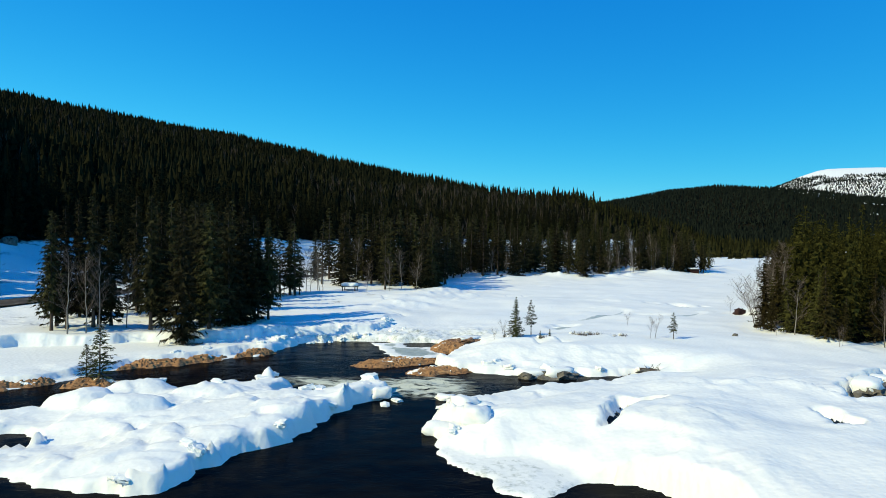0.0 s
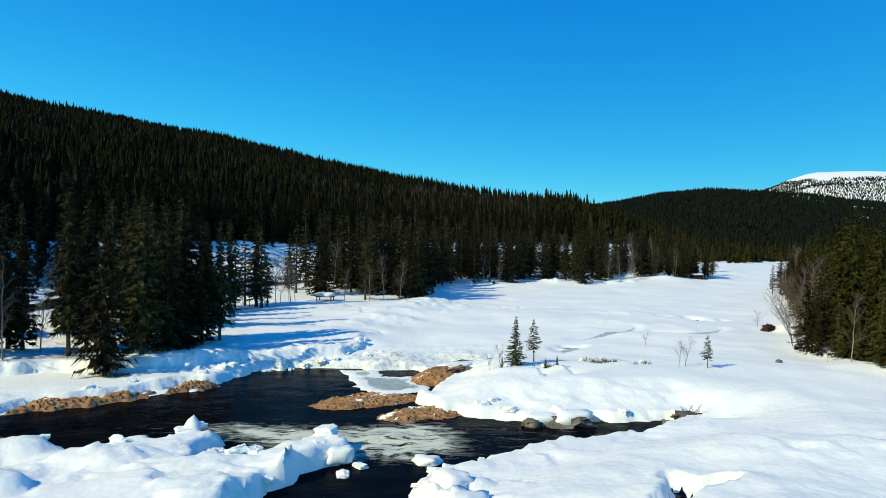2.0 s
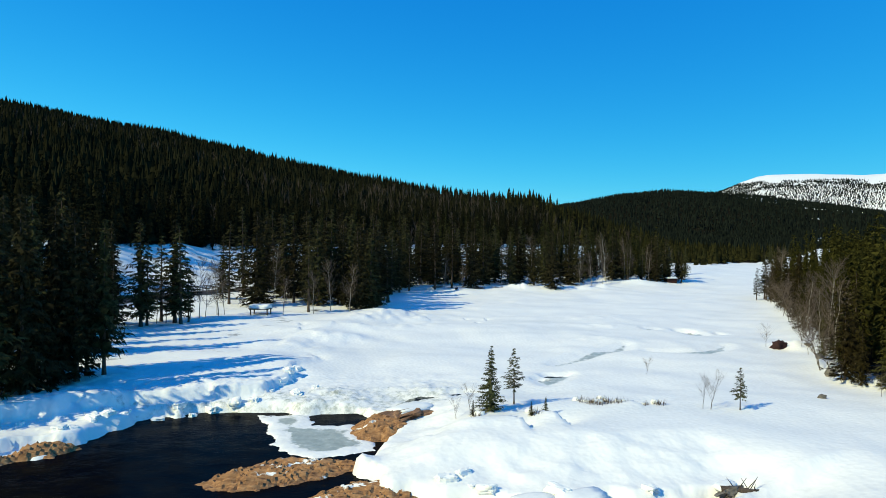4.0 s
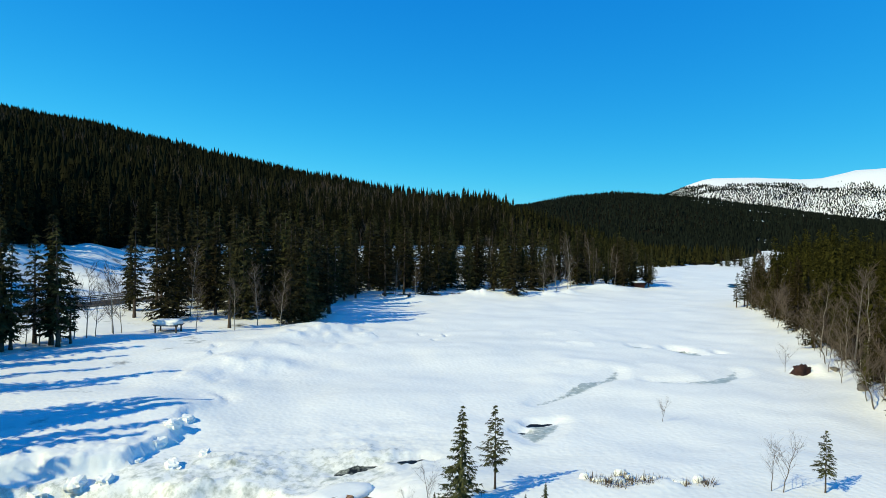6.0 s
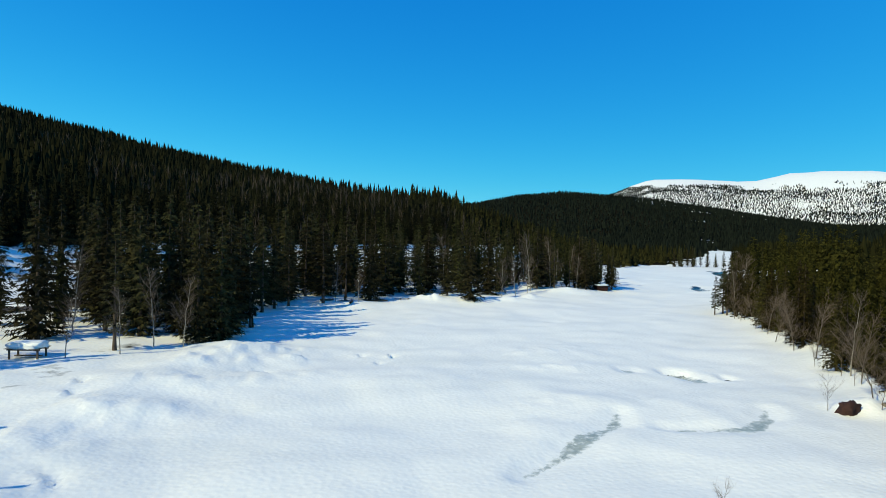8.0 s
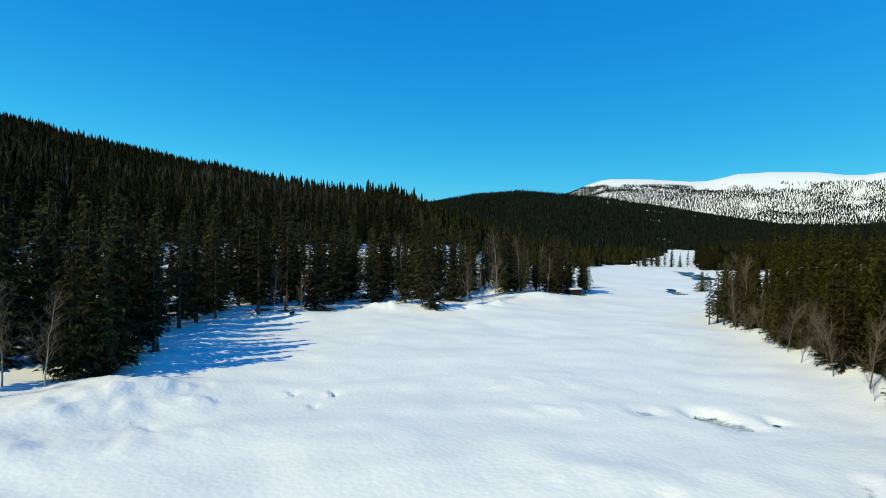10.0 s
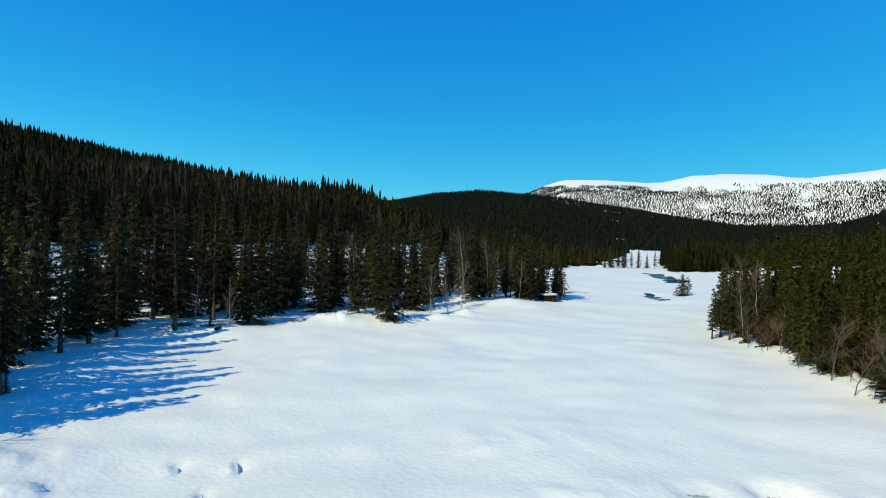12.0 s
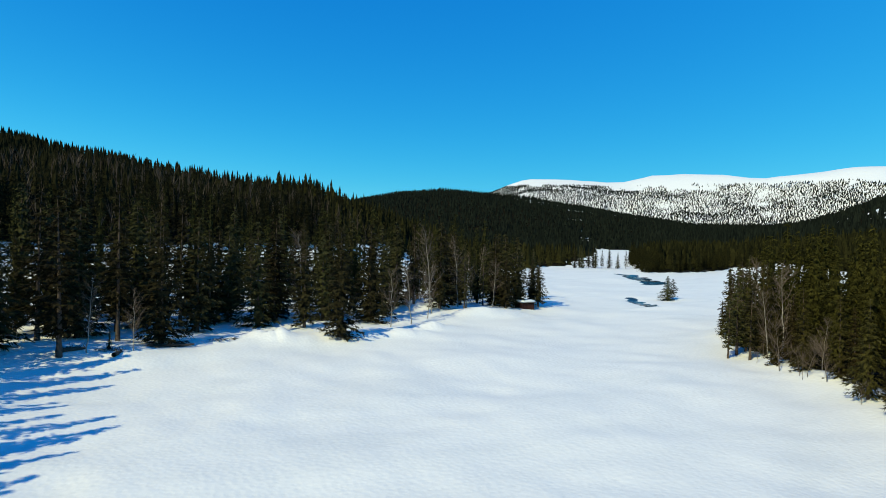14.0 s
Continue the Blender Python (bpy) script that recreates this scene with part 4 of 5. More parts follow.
def up_hill(x, y):
    """Height on the wooded hill, and the bearing."""
    a, r = math.degrees(math.atan2(x, y)), math.hypot(x, y)
    foot, crest, top = np.interp(a, HILL_AZ, HILL_FOOT), np.interp(a, HILL_AZ, HILL_CREST), np.interp(a, HILL_AZ, HILL_HEIGHT)
    return top * (1 - (1 - min(max((r - foot) / (crest - foot), 0), 1)) ** 1.35), a


BELT_TREES = scatter(112, (-20, 90, 130, 260), lambda x, y: left_of(x, y) > 7 and up_hill(x, y)[0] < 6, 3.2)
EDGE_TREES = scatter(190, (-130, 75, 85, 310), lambda x, y: 7.0 < up_hill(x, y)[0] < 11 and -46 < up_hill(x, y)[1] < 13, 2.8)
# two more stands, mostly out of view, added to shade the slope
EDGE_TREES += scatter(46, (-68, -44, 118, 146), lambda x, y: left_of(x, y) > 8 and x < 2 - 0.44 * (y - 33), 2.6)
EDGE_TREES += scatter(30, (-112, -72, 80, 114), lambda x, y: left_of(x, y) > 8 and x < -0.74 * y, 2.8)
# unseen trees on the added rise, casting more shade on the slope
SHADE_TREES = scatter(130, (-190, -62, 88, 230), lambda x, y: 2 < -0.70 * y - x < 45, 3.0)
WOOD = "trees of the wood on the far bank"
for x, y in scatter(90, (34, 96, 58, 178), lambda x, y: 0.2 < right_of(x, y) < 2.4, 1.3):
    plant(rnd.choice(["o0", "o1", "o2", "o2", "o0", "o2", "b1", "b3", "o2", "o0"]), x, y, rnd.uniform(3.5, 9.5), WOOD, rnd.uniform(0, 360))
INNER_TREES = scatter(210, (36, 112, 58, 190), lambda x, y: 2.0 < right_of(x, y) < 17, 2.0)
for x, y in scatter(19, (36, 80, 64, 158), lambda x, y: -0.6 < right_of(x, y) < 0.7, 1.3):
    plant("a%d" % rnd.randrange(3), x, y, rnd.uniform(2.8, 6), "bare alders along the wood", rnd.uniform(0, 360), 1.1)
for x, y in scatter(46, (34, 96, 58, 178), lambda x, y: -0.8 < right_of(x, y) < 0.7, 0.6):
    plant("w%d" % rnd.randrange(3), x, y, rnd.uniform(1.2, 3.0), "bare shrubs along the wood", rnd.uniform(0, 360))


# ---- woods in the distance ----
def small_spruce(seed, tiers, sides, broad=2.2):
    r = random.Random(seed)
    co, tri = [], []
    for k in range(tiers):
        z0, z1 = 0.5 + 9.5 * k / (tiers + 0.6), 0.5 + 9.5 * (k + 1.9) / (tiers + 0.9)
        w = broad * (1 - k / (tiers + 0.4)) ** 0.9 * r.uniform(0.85, 1.15)
        i, turn = len(co), r.uniform(0, 6)
        for s in range(sides):
            q = w * (1.15 if s % 2 else 0.75) * r.uniform(0.85, 1.15)
            co.append((q * math.cos(turn + 6.2832 * s / sides), q * math.sin(turn + 6.2832 * s / sides), z0 - (0.3 if s % 2 else 0)))
        co.append((r.uniform(-0.06, 0.06), r.uniform(-0.06, 0.06), min(z1, 10.2)))
        tri += [(i + s, i + (s + 1) % sides, i + sides) for s in range(sides)]
    return np.array(co), np.array(tri)


def joined_spruce(seed, spread, bare, gap=0.5, twigs=9):
    """One spruce, trunk and crown together, in arrays."""
    trunk, crown = spruce_meshes(seed, spread, bare, 0.05, SHADED_WOOD, gap, twigs)
    out, tris, base = [], [], 0
    for me in (trunk, crown):
        co = np.zeros(len(me.vertices) * 3)
        me.vertices.foreach_get("co", co)
        tri = np.zeros(len(me.polygons) * 3, np.int32)
        me.polygons.foreach_get("vertices", tri)
        out.append(co.reshape(-1, 3))
        tris.append(tri.reshape(-1, 3) + base)
        base += len(me.vertices)
        bpy.data.meshes.remove(me)
    return np.concatenate(out), np.concatenate(tris)


def small_bare(seed):
    r = random.Random(seed)
    co, tri = [], []
    for k in range(14):
        a, z = r.uniform(0, 6.28), r.uniform(1.0, 6.5)
        w = r.uniform(0.8, 1.8)
        top = z + r.uniform(1.8, 3.5)
        i = len(co)
        d = 0.09
        co += [(-d * math.sin(a), d * math.cos(a), z), (d * math.sin(a), -d * math.cos(a), z), (w * math.cos(a), w * math.sin(a), top)]
        tri.append((i, i + 1, i + 2))
    i = len(co)
    co += [(-0.1, 0, -0.3), (0.1, 0, -0.3), (0, 0, 9), (0, -0.1, -0.3), (0, 0.1, -0.3)]
    tri += [(i, i + 1, i + 2), (i + 3, i + 4, i + 2)]
    return np.array(co, float), np.array(tri)


def wood_mesh(name, places, heights, templates, material, seed):
    rs = np.random.RandomState(seed)
    z = lie(places[:, 0], places[:, 1])[0]
    cos, tris, base = [], [], 0
    pick = rs.randint(0, len(templates), len(places))
    for t, (co, tri) in enumerate(templates):
        sel = np.where(pick == t)[0]
        a = rs.uniform(0, 6.28, len(sel))
        s = heights[sel] / 10
        wide = s * rs.uniform(0.8, 1.2, len(sel))
        c, n = np.cos(a)[:, None], np.sin(a)[:, None]
        X = (co[None, :, 0] * c - co[None, :, 1] * n) * wide[:, None] + places[sel, 0][:, None]
        Y = (co[None, :, 0] * n + co[None, :, 1] * c) * wide[:, None] + places[sel, 1][:, None]
        Z = co[None, :, 2] * s[:, None] + z[sel][:, None] - 0.2
        cos.append(np.stack([X, Y, Z], 2).reshape(-1, 3))
        tris.append((tri[None] + (base + np.arange(len(sel)) * len(co))[:, None, None]).reshape(-1, 3))
        base += len(sel) * len(co)
    return mesh_from(name, np.concatenate(cos), np.concatenate(tris), material)


def jittered(x0, x1, y0, y1, gap, seed):
    rs = np.random.RandomState(seed)
    gx, gy = np.meshgrid(np.arange(x0, x1, gap), np.arange(y0, y1, gap))
    p = np.stack([gx.ravel(), gy.ravel()], 1)
    return p + rs.uniform(-0.48, 0.48, p.shape) * gap


def polar(p):
    return np.hypot(p[:, 0], p[:, 1]), np.degrees(np.arctan2(p[:, 0], p[:, 1]))


def hill_u(p):
    r, az = polar(p)
    foot, crest = np.interp(az, HILL_AZ, HILL_FOOT), np.interp(az, HILL_AZ, HILL_CREST)
    return (r - foot) / (crest - foot), r, az


def wood(name, label, p, lo, hi, templates, material, seed, size=1.0):
    rs = np.random.RandomState(seed)
    ob = new(name, wood_mesh(name, p, size * rs.uniform(lo, hi, len(p)) * rs.choice([1, 1, 1, 0.82], len(p)), templates, material, seed))
    return tagged(ob, label, "forest", kind="stuff")


FULL = [joined_spruce(500 + k, *q) for k, q in enumerate([(2.2, 0.5), (2.0, 1.0), (2.4, 0.3), (1.9, 1.2)])]
EDGE_KIND = [joined_spruce(540 + k, *q, 0.6, 5) for k, q in enumerate([(2.2, 0.5), (2.0, 0.9), (2.4, 0.3)])]
MID = [small_spruce(s, 5, 6, 1.8) for s in range(7)]
FAR = [small_spruce(20 + s, 2, 5, 2.2) for s in range(5)]
BARE = [small_bare(s) for s in range(4)]
wood("forest_edge", "dark spruces along the lower edge of the hillside forest", np.array(EDGE_TREES), 12, 17, EDGE_KIND, SHADED_WOOD, 21)
wood("shade_wood", "tall spruces out of view, added to shade the snow slope", np.array(SHADE_TREES), 14, 19, MID, SHADED_WOOD, 24)
wood("belt_wood", "spruces standing among the belt behind the bank", np.array(BELT_TREES), 10, 16.5, FULL, BELT_WOOD, 23)
wood("bank_wood", "dense olive green spruces of the wood on the river bank", np.array(INNER_TREES), 7, 13.5, FULL, SUNLIT_WOOD, 22)
p = jittered(-520, 200, 30, 720, 4.3, 1)
u, r, az = hill_u(p)
low_edge = np.interp(az, [-60, -44, -36, -20], [0.0, 0.03, 0.075, 0.08])
rise = np.interp(az, HILL_AZ, HILL_HEIGHT) * (1 - (1 - np.clip(u, 0, 1)) ** 1.35)
p = p[((rise > 9 + 1.5 * vnoise(p[:, 0] / 25, p[:, 1] / 25, 5)) | ((az < -42) & (u > low_edge))) & (u < np.interp(az, [-60, -40], [0.2, 1.08])) & (az > -72) & (az < 21) & (r < 720)]
wood("spruce_forest", "dense dark spruce forest covering the hillside", p, 9, 11.5, MID, SHADED_WOOD, 11, np.interp(polar(p)[1], [-12, -3, 3], [1, 0.78, 0.6]))
q = jittered(-420, 160, 90, 560, 6.5, 2)
u, r, az = hill_u(q)
q = q[(u > 0.09) & (u < 0.6) & (az > -40) & (az < 20) & (vnoise(q[:, 0] / 45, q[:, 1] / 45, 9) > 0.15)]
wood("birch_scrub", "leafless birches scattered among the hillside spruces", q, 8, 12, BARE, FAR_TWIGS, 12)
p = jittered(36, 420, 40, 460, 4.4, 3)
d = inside_distance(p[:, 0], p[:, 1], RIGHT_BANK)
r, az = polar(p)
p = p[(d > np.where(r < 200, 16, 1.5)) & (d < 230) & (az < 66)]
d = inside_distance(p[:, 0], p[:, 1], RIGHT_BANK)
front = (d < 9) & (polar(p)[0] > 200)
wood("valley_forest", "mixed spruce forest on the flat river bank", p[~front], 8, 12.5, MID, VALLEY_WOOD, 13)
wood("forest_front", "dark spruces along the bank at the far bend", p[front], 7, 11.5, EDGE_KIND, VALLEY_WOOD, 18)
p = jittered(60, 1100, 200, 1200, 7.0, 4)
r, az = polar(p)
dl, dr = inside_distance(p[:, 0], p[:, 1], LEFT_BANK), inside_distance(p[:, 0], p[:, 1], RIGHT_BANK)
open_snow = vnoise(p[:, 0] / 60, p[:, 1] / 60, 15) > 0.62
p = p[(r > 330) & (r < 1200) & (az > 9) & (az < 62) & ~open_snow & ~clearing(p[:, 0], p[:, 1]) & ((dl > 3) | (dr > 3) | (r > 1080)) & ((dl > 3) | (dr > 150) | (r > 440))]
wood("far_forest", "distant spruce forest across the valley floor", p[polar(p)[0] < 560], 6.5, 10.5, MID[:3], VALLEY_WOOD, 14)
wood("valley_floor_forest", "distant spruce forest across the wide valley floor", p[polar(p)[0] >= 560], 7, 12, FAR, HAZED_WOOD, 17)
p = jittered(100, 2100, 700, 2400, 11.0, 5)
r, az = polar(p)
p = p[(r > 1150) & (r < 2260) & (az > 8) & (az < 62) & ~clearing(p[:, 0], p[:, 1])]
wood("ridge_forest", "spruce forest on the distant ridge", p, 9, 14, FAR, HAZED_WOOD, 15)
p = jittered(900, 3700, 1500, 4000, 9.5, 6)
r, az = polar(p)
z = lie(p[:, 0], p[:, 1])[0]
across, along = p[:, 0] * 0.78 - p[:, 1] * 0.62, p[:, 0] * 0.62 + p[:, 1] * 0.78
cover = (322 - z) / 62 + 0.85 * fbm(across / 260, along / 110, 4, 61) + 0.75 * vnoise(across / 40, along / 90, 67) + 0.05
keep = np.random.RandomState(8).uniform(0, 1, len(p)) < np.clip(cover, 0, 0.92)
p = p[keep & (r > 2350) & (r < 4150) & (az > 22) & (az < 60) & (z < 325)]
wood("fell_forest", "scattered dark spruces climbing the snowy fell", p, 7, 12, [small_spruce(30 + s, 1, 4, 3.2) for s in range(4)], HAZED_WOOD, 16)


# ---- rocks, ice blocks and small things on the flat ----
ROCK = make_grain_material("brown_bedrock", [(0.28, (0.05, 0.03, 0.02)), (0.45, (0.19, 0.105, 0.06)), (0.6, (0.36, 0.20, 0.11)), (0.8, (0.47, 0.33, 0.21))], 2.2, (0.5, 3.0, 2.6), 0.8, 0.2)
GREY_ROCK = make_grain_material("grey_rock", [(0.3, (0.06, 0.055, 0.05)), (0.6, (0.20, 0.18, 0.155)), (0.8, (0.36, 0.33, 0.28))], 2.2, (1, 1, 1), 0.85, 0.06)
RED_ROCK = make_grain_material("reddish_rock", [(0.3, (0.025, 0.014, 0.014)), (0.6, (0.05, 0.024, 0.022)), (0.8, (0.10, 0.06, 0.042))], 2.0, (1, 1, 1), 0.85, 0.06)
BLOCK_SNOW = make_grain_material("packed_snow", [(0.3, (0.79, 0.81, 0.80)), (0.7, (0.89, 0.89, 0.86))], 1.5, (1, 1, 1), 0.6, 0.05)
DARK_RED = make_grain_material("dark_red_boards", [(0.3, (0.02, 0.008, 0.006)), (0.7, (0.07, 0.025, 0.018))], 5, (3, 3, 0.3), 0.85, 0.01)
PLANK = make_grain_material("weathered_plank", [(0.3, (0.05, 0.035, 0.025)), (0.7, (0.16, 0.115, 0.08))], 5, (0.3, 3, 3), 0.85, 0.01)


def make_rock_material():
    m, nodes, links, b = shader("brown_bedrock", 0.8, spec=0.2)
    w = world_coords(nodes, links, (0.5, 3.0, 2.6), 0.3)
    n = noise_node(nodes, links, 2.2, 6, 0.65, coords=w, dist=0.4)
    rock = ramp(nodes, links, n, [(0.28, (0.08, 0.038, 0.02)), (0.42, (0.25, 0.125, 0.058)), (0.6, (0.42, 0.225, 0.105)), (0.8, (0.52, 0.35, 0.20))])
    cover = ramp(nodes, links, noise_node(nodes, links, 0.55, 6, 0.6, coords=world_coords(nodes, links, (1, 1.7, 1))), [(0.6, (0, 0, 0)), (0.63, (1, 1, 1))])
    links.new(mix(nodes, links, cover, rock, (0.86, 0.87, 0.85)), b.inputs["Base Color"])
    bump(nodes, links, b, n, 0.6, 0.2)
    return m


OUTCROP_ROCK = make_rock_material()


def outcrop(outline, rise, seed):
    """A low hump of layered bedrock over an outline."""
    px, py = [q[0] for q in outline], [q[1] for q in outline]
    cx, cy = sum(px) / len(px), sum(py) / len(py)

    def shape(x, y):
        wx, wy = x + cx, y + cy
        d = inside_distance(wx, wy, outline) + 0.4 * fbm(wx / 1.4, wy / 1.4, 3, seed)
        strata = (wx * 0.30 + wy + 0.35 * fbm(wx / 1.5, wy / 1.5, 3, seed + 1)) / 0.38
        saw = strata - np.floor(strata)
        cracks = np.clip(1 - np.abs(fbm(wx * 0.9, wy * 0.9, 3, seed + 5)) * 9, 0, 1)
        h = np.clip(d + 0.12, -0.7, 1.0) * rise + (0.2 * saw - 0.12 * cracks) * step(-0.1, 0.3, d) + 0.05 * fbm(wx * 3, wy * 3, 3, seed + 2)
        return (h,)

    me = grid_mesh("rock_outcrop", np.arange(min(px) - cx - 1, max(px) - cx + 1, 0.12), np.arange(min(py) - cy - 1, max(py) - cy + 1, 0.12), shape, (), OUTCROP_ROCK)
    me.polygons.foreach_set("use_smooth", np.full(len(me.polygons), False))
    ob = new("rock_outcrop", me)
    ob.location = (cx, cy, WATER_Z - 0.03)
    return tagged(ob, "bare layered reddish-brown bedrock at the water's edge", "rock", "rock outcrops by the river")


for k, bar in enumerate(BARS):
    outcrop(bar, (0.3, 0.26, 0.7)[k], 300 + 7 * k)
outcrop([(-45, 47.6), (-33, 49.3), (-31.2, 50.2), (-30, 51.6), (-30.6, 52.8), (-33, 51), (-45, 49.8)], 0.5, 330)
outcrop([(-27.6, 57), (-23.2, 58.9), (-20.6, 61.8), (-20.4, 63.2), (-23.4, 61.2), (-27.2, 59.4)], 0.5, 340)
outcrop([(-28.6, 50.2), (-25.2, 50), (-24.4, 51.6), (-26.4, 53), (-28.4, 52.4)], 0.45, 360)
outcrop([(-19.6, 62.8), (-17.4, 64.2), (-16.6, 65.6), (-18.2, 66), (-20, 64.4)], 0.5, 350)


def lump(name, size, seed, material, rough=0.18, cuts=3, flat=0.0, smooth=True):
    """A boulder or block: a box rounded and broken by noise, base at z = 0."""
    bm = bmesh.new()
    bmesh.ops.create_cube(bm, size=1.0)
    bmesh.ops.subdivide_edges(bm, edges=bm.edges[:], cuts=cuts, use_grid_fill=True)
    for v in bm.verts:
        c = v.co.copy()
        ball = c.normalized() * 0.58
        v.co = ball.lerp(c, 0.35 + flat)
        k = noise.fractal(v.co * 2.3 + Vector((seed * 3.1, seed * 1.7, 0)), 0.8, 2.0, 3)
        v.co += v.co.normalized() * k * rough
        v.co = Vector((v.co.x * size[0], v.co.y * size[1], (v.co.z + 0.42) * size[2]))
    me = bpy.data.meshes.new(name)
    bm.to_mesh(me)
    bm.free()
    me.materials.append(material)
    me.polygons.foreach_set("use_smooth", np.full(len(me.polygons), smooth))
    return me


def snow_block(x, y, size, turn, tilt, seed):
    ob = new("snow_block", lump("snow_block", size, seed, BLOCK_SNOW, 0.2, 4, 0.12 if size[0] > 1.3 else 0.3, size[0] > 1.3))
    ob.matrix_world = pose(x, y, max(ground_z(x, y), WATER_Z - 0.05) - 0.35 * size[2], tilt, tilt * 0.6, turn)
    return tagged(ob, "broken block of packed snow lying on the river ice edge", "snow block", "snow blocks along the bank")


rb = random.Random(21)
EDGE = [(-8.9, 37.2), (-10.6, 35.8), (-12.2, 33), (-14.5, 30.2), (-7.4, 41), (-6.6, 43.2), (-4.4, 48), (-6, 49.9), (-9.4, 47.2), (-13.2, 51.4), (-17, 48.6), (-20.5, 48.6),
        (1.6, 38.6), (0.2, 37), (1.2, 33.6), (2.6, 31.4), (-0.4, 42.6), (0.6, 45.4), (2.6, 47.2), (5, 50.2), (6.2, 56.4), (8.6, 56.3), (11.2, 56.3), (13.6, 56.5), (3.2, 57.6),
        (-25, 44.6), (-26, 47), (-29.4, 55), (-27.4, 59.2), (-24.5, 61), (-21.6, 63.6), (-18.6, 66.8), (-17.4, 69)]
for x, y in EDGE:
    for _ in range(2):
        w = rb.uniform(0.35, 1.1)
        x, y = x + rb.uniform(-0.9, 0.9), y + rb.uniform(-0.6, 0.6)
        if ground_z(x, y) < WATER_Z + 0.15:
            continue
        snow_block(x, y, (w, w * rb.uniform(0.6, 0.9), w * rb.uniform(0.3, 0.6)), rb.uniform(0, 180), rb.uniform(-18, 18), rb.randrange(99))
for x, y in [(-15.9, 70.9), (-14.2, 71.9), (-12.2, 72.6), (-11.1, 73.6), (-9.6, 73.9), (-8.4, 74.1), (-7.6, 76.4), (-7.2, 78.6), (-6.9, 80.6), (-6.7, 82.6), (-4.4, 76.8), (-13.2, 73.1),
             (-16.6, 70), (-17.4, 71.2), (-5.6, 75.2), (-21, 68.2), (-22.5, 67.6), (-0.3, 40.5), (0.8, 39.2), (-3.9, 45.9), (-3.2, 47.2), (-11.4, 49.4), (-9.5, 47.4), (-27, 66.2)]:
    w = rb.uniform(0.45, 1.0)
    snow_block(x, y, (w, w * rb.uniform(0.6, 0.9), w * rb.uniform(0.35, 0.6)), rb.uniform(0, 180), rb.uniform(-12, 12), rb.randrange(99))


# large rounded lumps at the mouth of the narrows
for k, (x, y, w, h) in enumerate([(-0.2, 39.8, 1.7, 1.0), (0.7, 39.0, 2.0, 1.2), (2.0, 38.9, 1.9, 1.1), (1.4, 42.0, 1.6, 0.9), (0.3, 48.0, 1.4, 0.6), (-4.4, 47.8, 1.5, 0.8)]):
    snow_block(x, y, (w, w * 0.85, h), 40 * k, 4, 60 + k)


def capped_boulder(x, y, size, seed, material, label, cap=0.6, shift=(0.1, 0.3)):
    root = tagged(new("boulder"), label, "boulder", "snow-capped boulders")
    root.matrix_world = pose(x, y, ground_z(x, y) - 0.2 * size[2], 0, 0, seed * 3)
    part("stone", lump("stone", size, seed, material, 0.4, 5, 0.2, False), root)
    top = part("snow_cap", lump("snow_cap", (size[0] * 1.06, size[1] * 1.06, size[2] * cap * 1.6), seed + 1, BLOCK_SNOW, 0.12), root, "thick white snow cap")
    top.location = (shift[0], shift[1], size[2] * (0.95 - cap * 0.95))
    return root


GREY_LABEL = "grey boulder with a thick snow cap at the river edge"
capped_boulder(7.6, 55.4, (2.1, 1.3, 0.85), 3, GREY_ROCK, GREY_LABEL)
capped_boulder(9.8, 55.3, (2.4, 1.4, 1.0), 5, GREY_ROCK, GREY_LABEL)
capped_boulder(17.2, 56.4, (1.2, 0.6, 0.5), 9, GREY_ROCK, GREY_LABEL, 0.4)
capped_boulder(2.3, 69.6, (2.8, 1.6, 0.6), 12, ROCK, "brown rock with a snow slab on top by the ice", 0.4, (0.7, 0.5))
capped_boulder(29.5, 45.6, (2.6, 1.6, 1.3), 16, GREY_ROCK, "grey boulder with snow in a melted hollow", 0.5)
capped_boulder(32.2, 48.4, (1.6, 1.2, 1.0), 17, GREY_ROCK, "grey boulder with snow in a melted hollow", 0.5)
ob = new("boulder", lump("boulder", (2.6, 1.8, 1.7), 26, GREY_ROCK, 0.3, 4))
ob.matrix_world = pose(-82, 126, ground_z(-82, 126) - 0.3, 0, 0, 50)
tagged(ob, "dark bare boulder on the shaded snow slope", "boulder")
ob = new("boulder", lump("boulder", (1.45, 1.0, 1.1), 20, RED_ROCK, 0.3, 5))
ob.matrix_world = pose(41.2, 92.5, ground_z(41.2, 92.5) - 0.3, 0, 0, 20)
tagged(ob, "large dark reddish boulder in front of a snow bank", "boulder")
for x, y, w in [(37.1, 78.3, 0.9), (30.7, 69.8, 0.5), (7.0, 54.9, 0.9), (15.8, 54.9, 0.8), (40.5, 84.8, 0.7), (44.3, 92.5, 0.6)]:
    ob = new("stone", lump("stone", (w, w * 0.7, w * 0.7), rb.randrange(50), GREY_ROCK, 0.25))
    ob.matrix_world = pose(x, y, max(ground_z(x, y), WATER_Z) - 0.1, 0, 0, rb.uniform(0, 180))
    tagged(ob, "dark bare stone sticking out of the snow", "stone", "bare stones in the snow")


def box_mesh(name, size, material, bevel=0.02):
    bm = bmesh.new()
    bmesh.ops.create_cube(bm, size=1.0)
    bmesh.ops.scale(bm, vec=size, verts=bm.verts)
    bmesh.ops.bevel(bm, geom=bm.edges[:], offset=bevel, segments=1, affect="EDGES")
    me = bpy.data.meshes.new(name)
    bm.to_mesh(me)
    bm.free()
    me.materials.append(material)
    return me


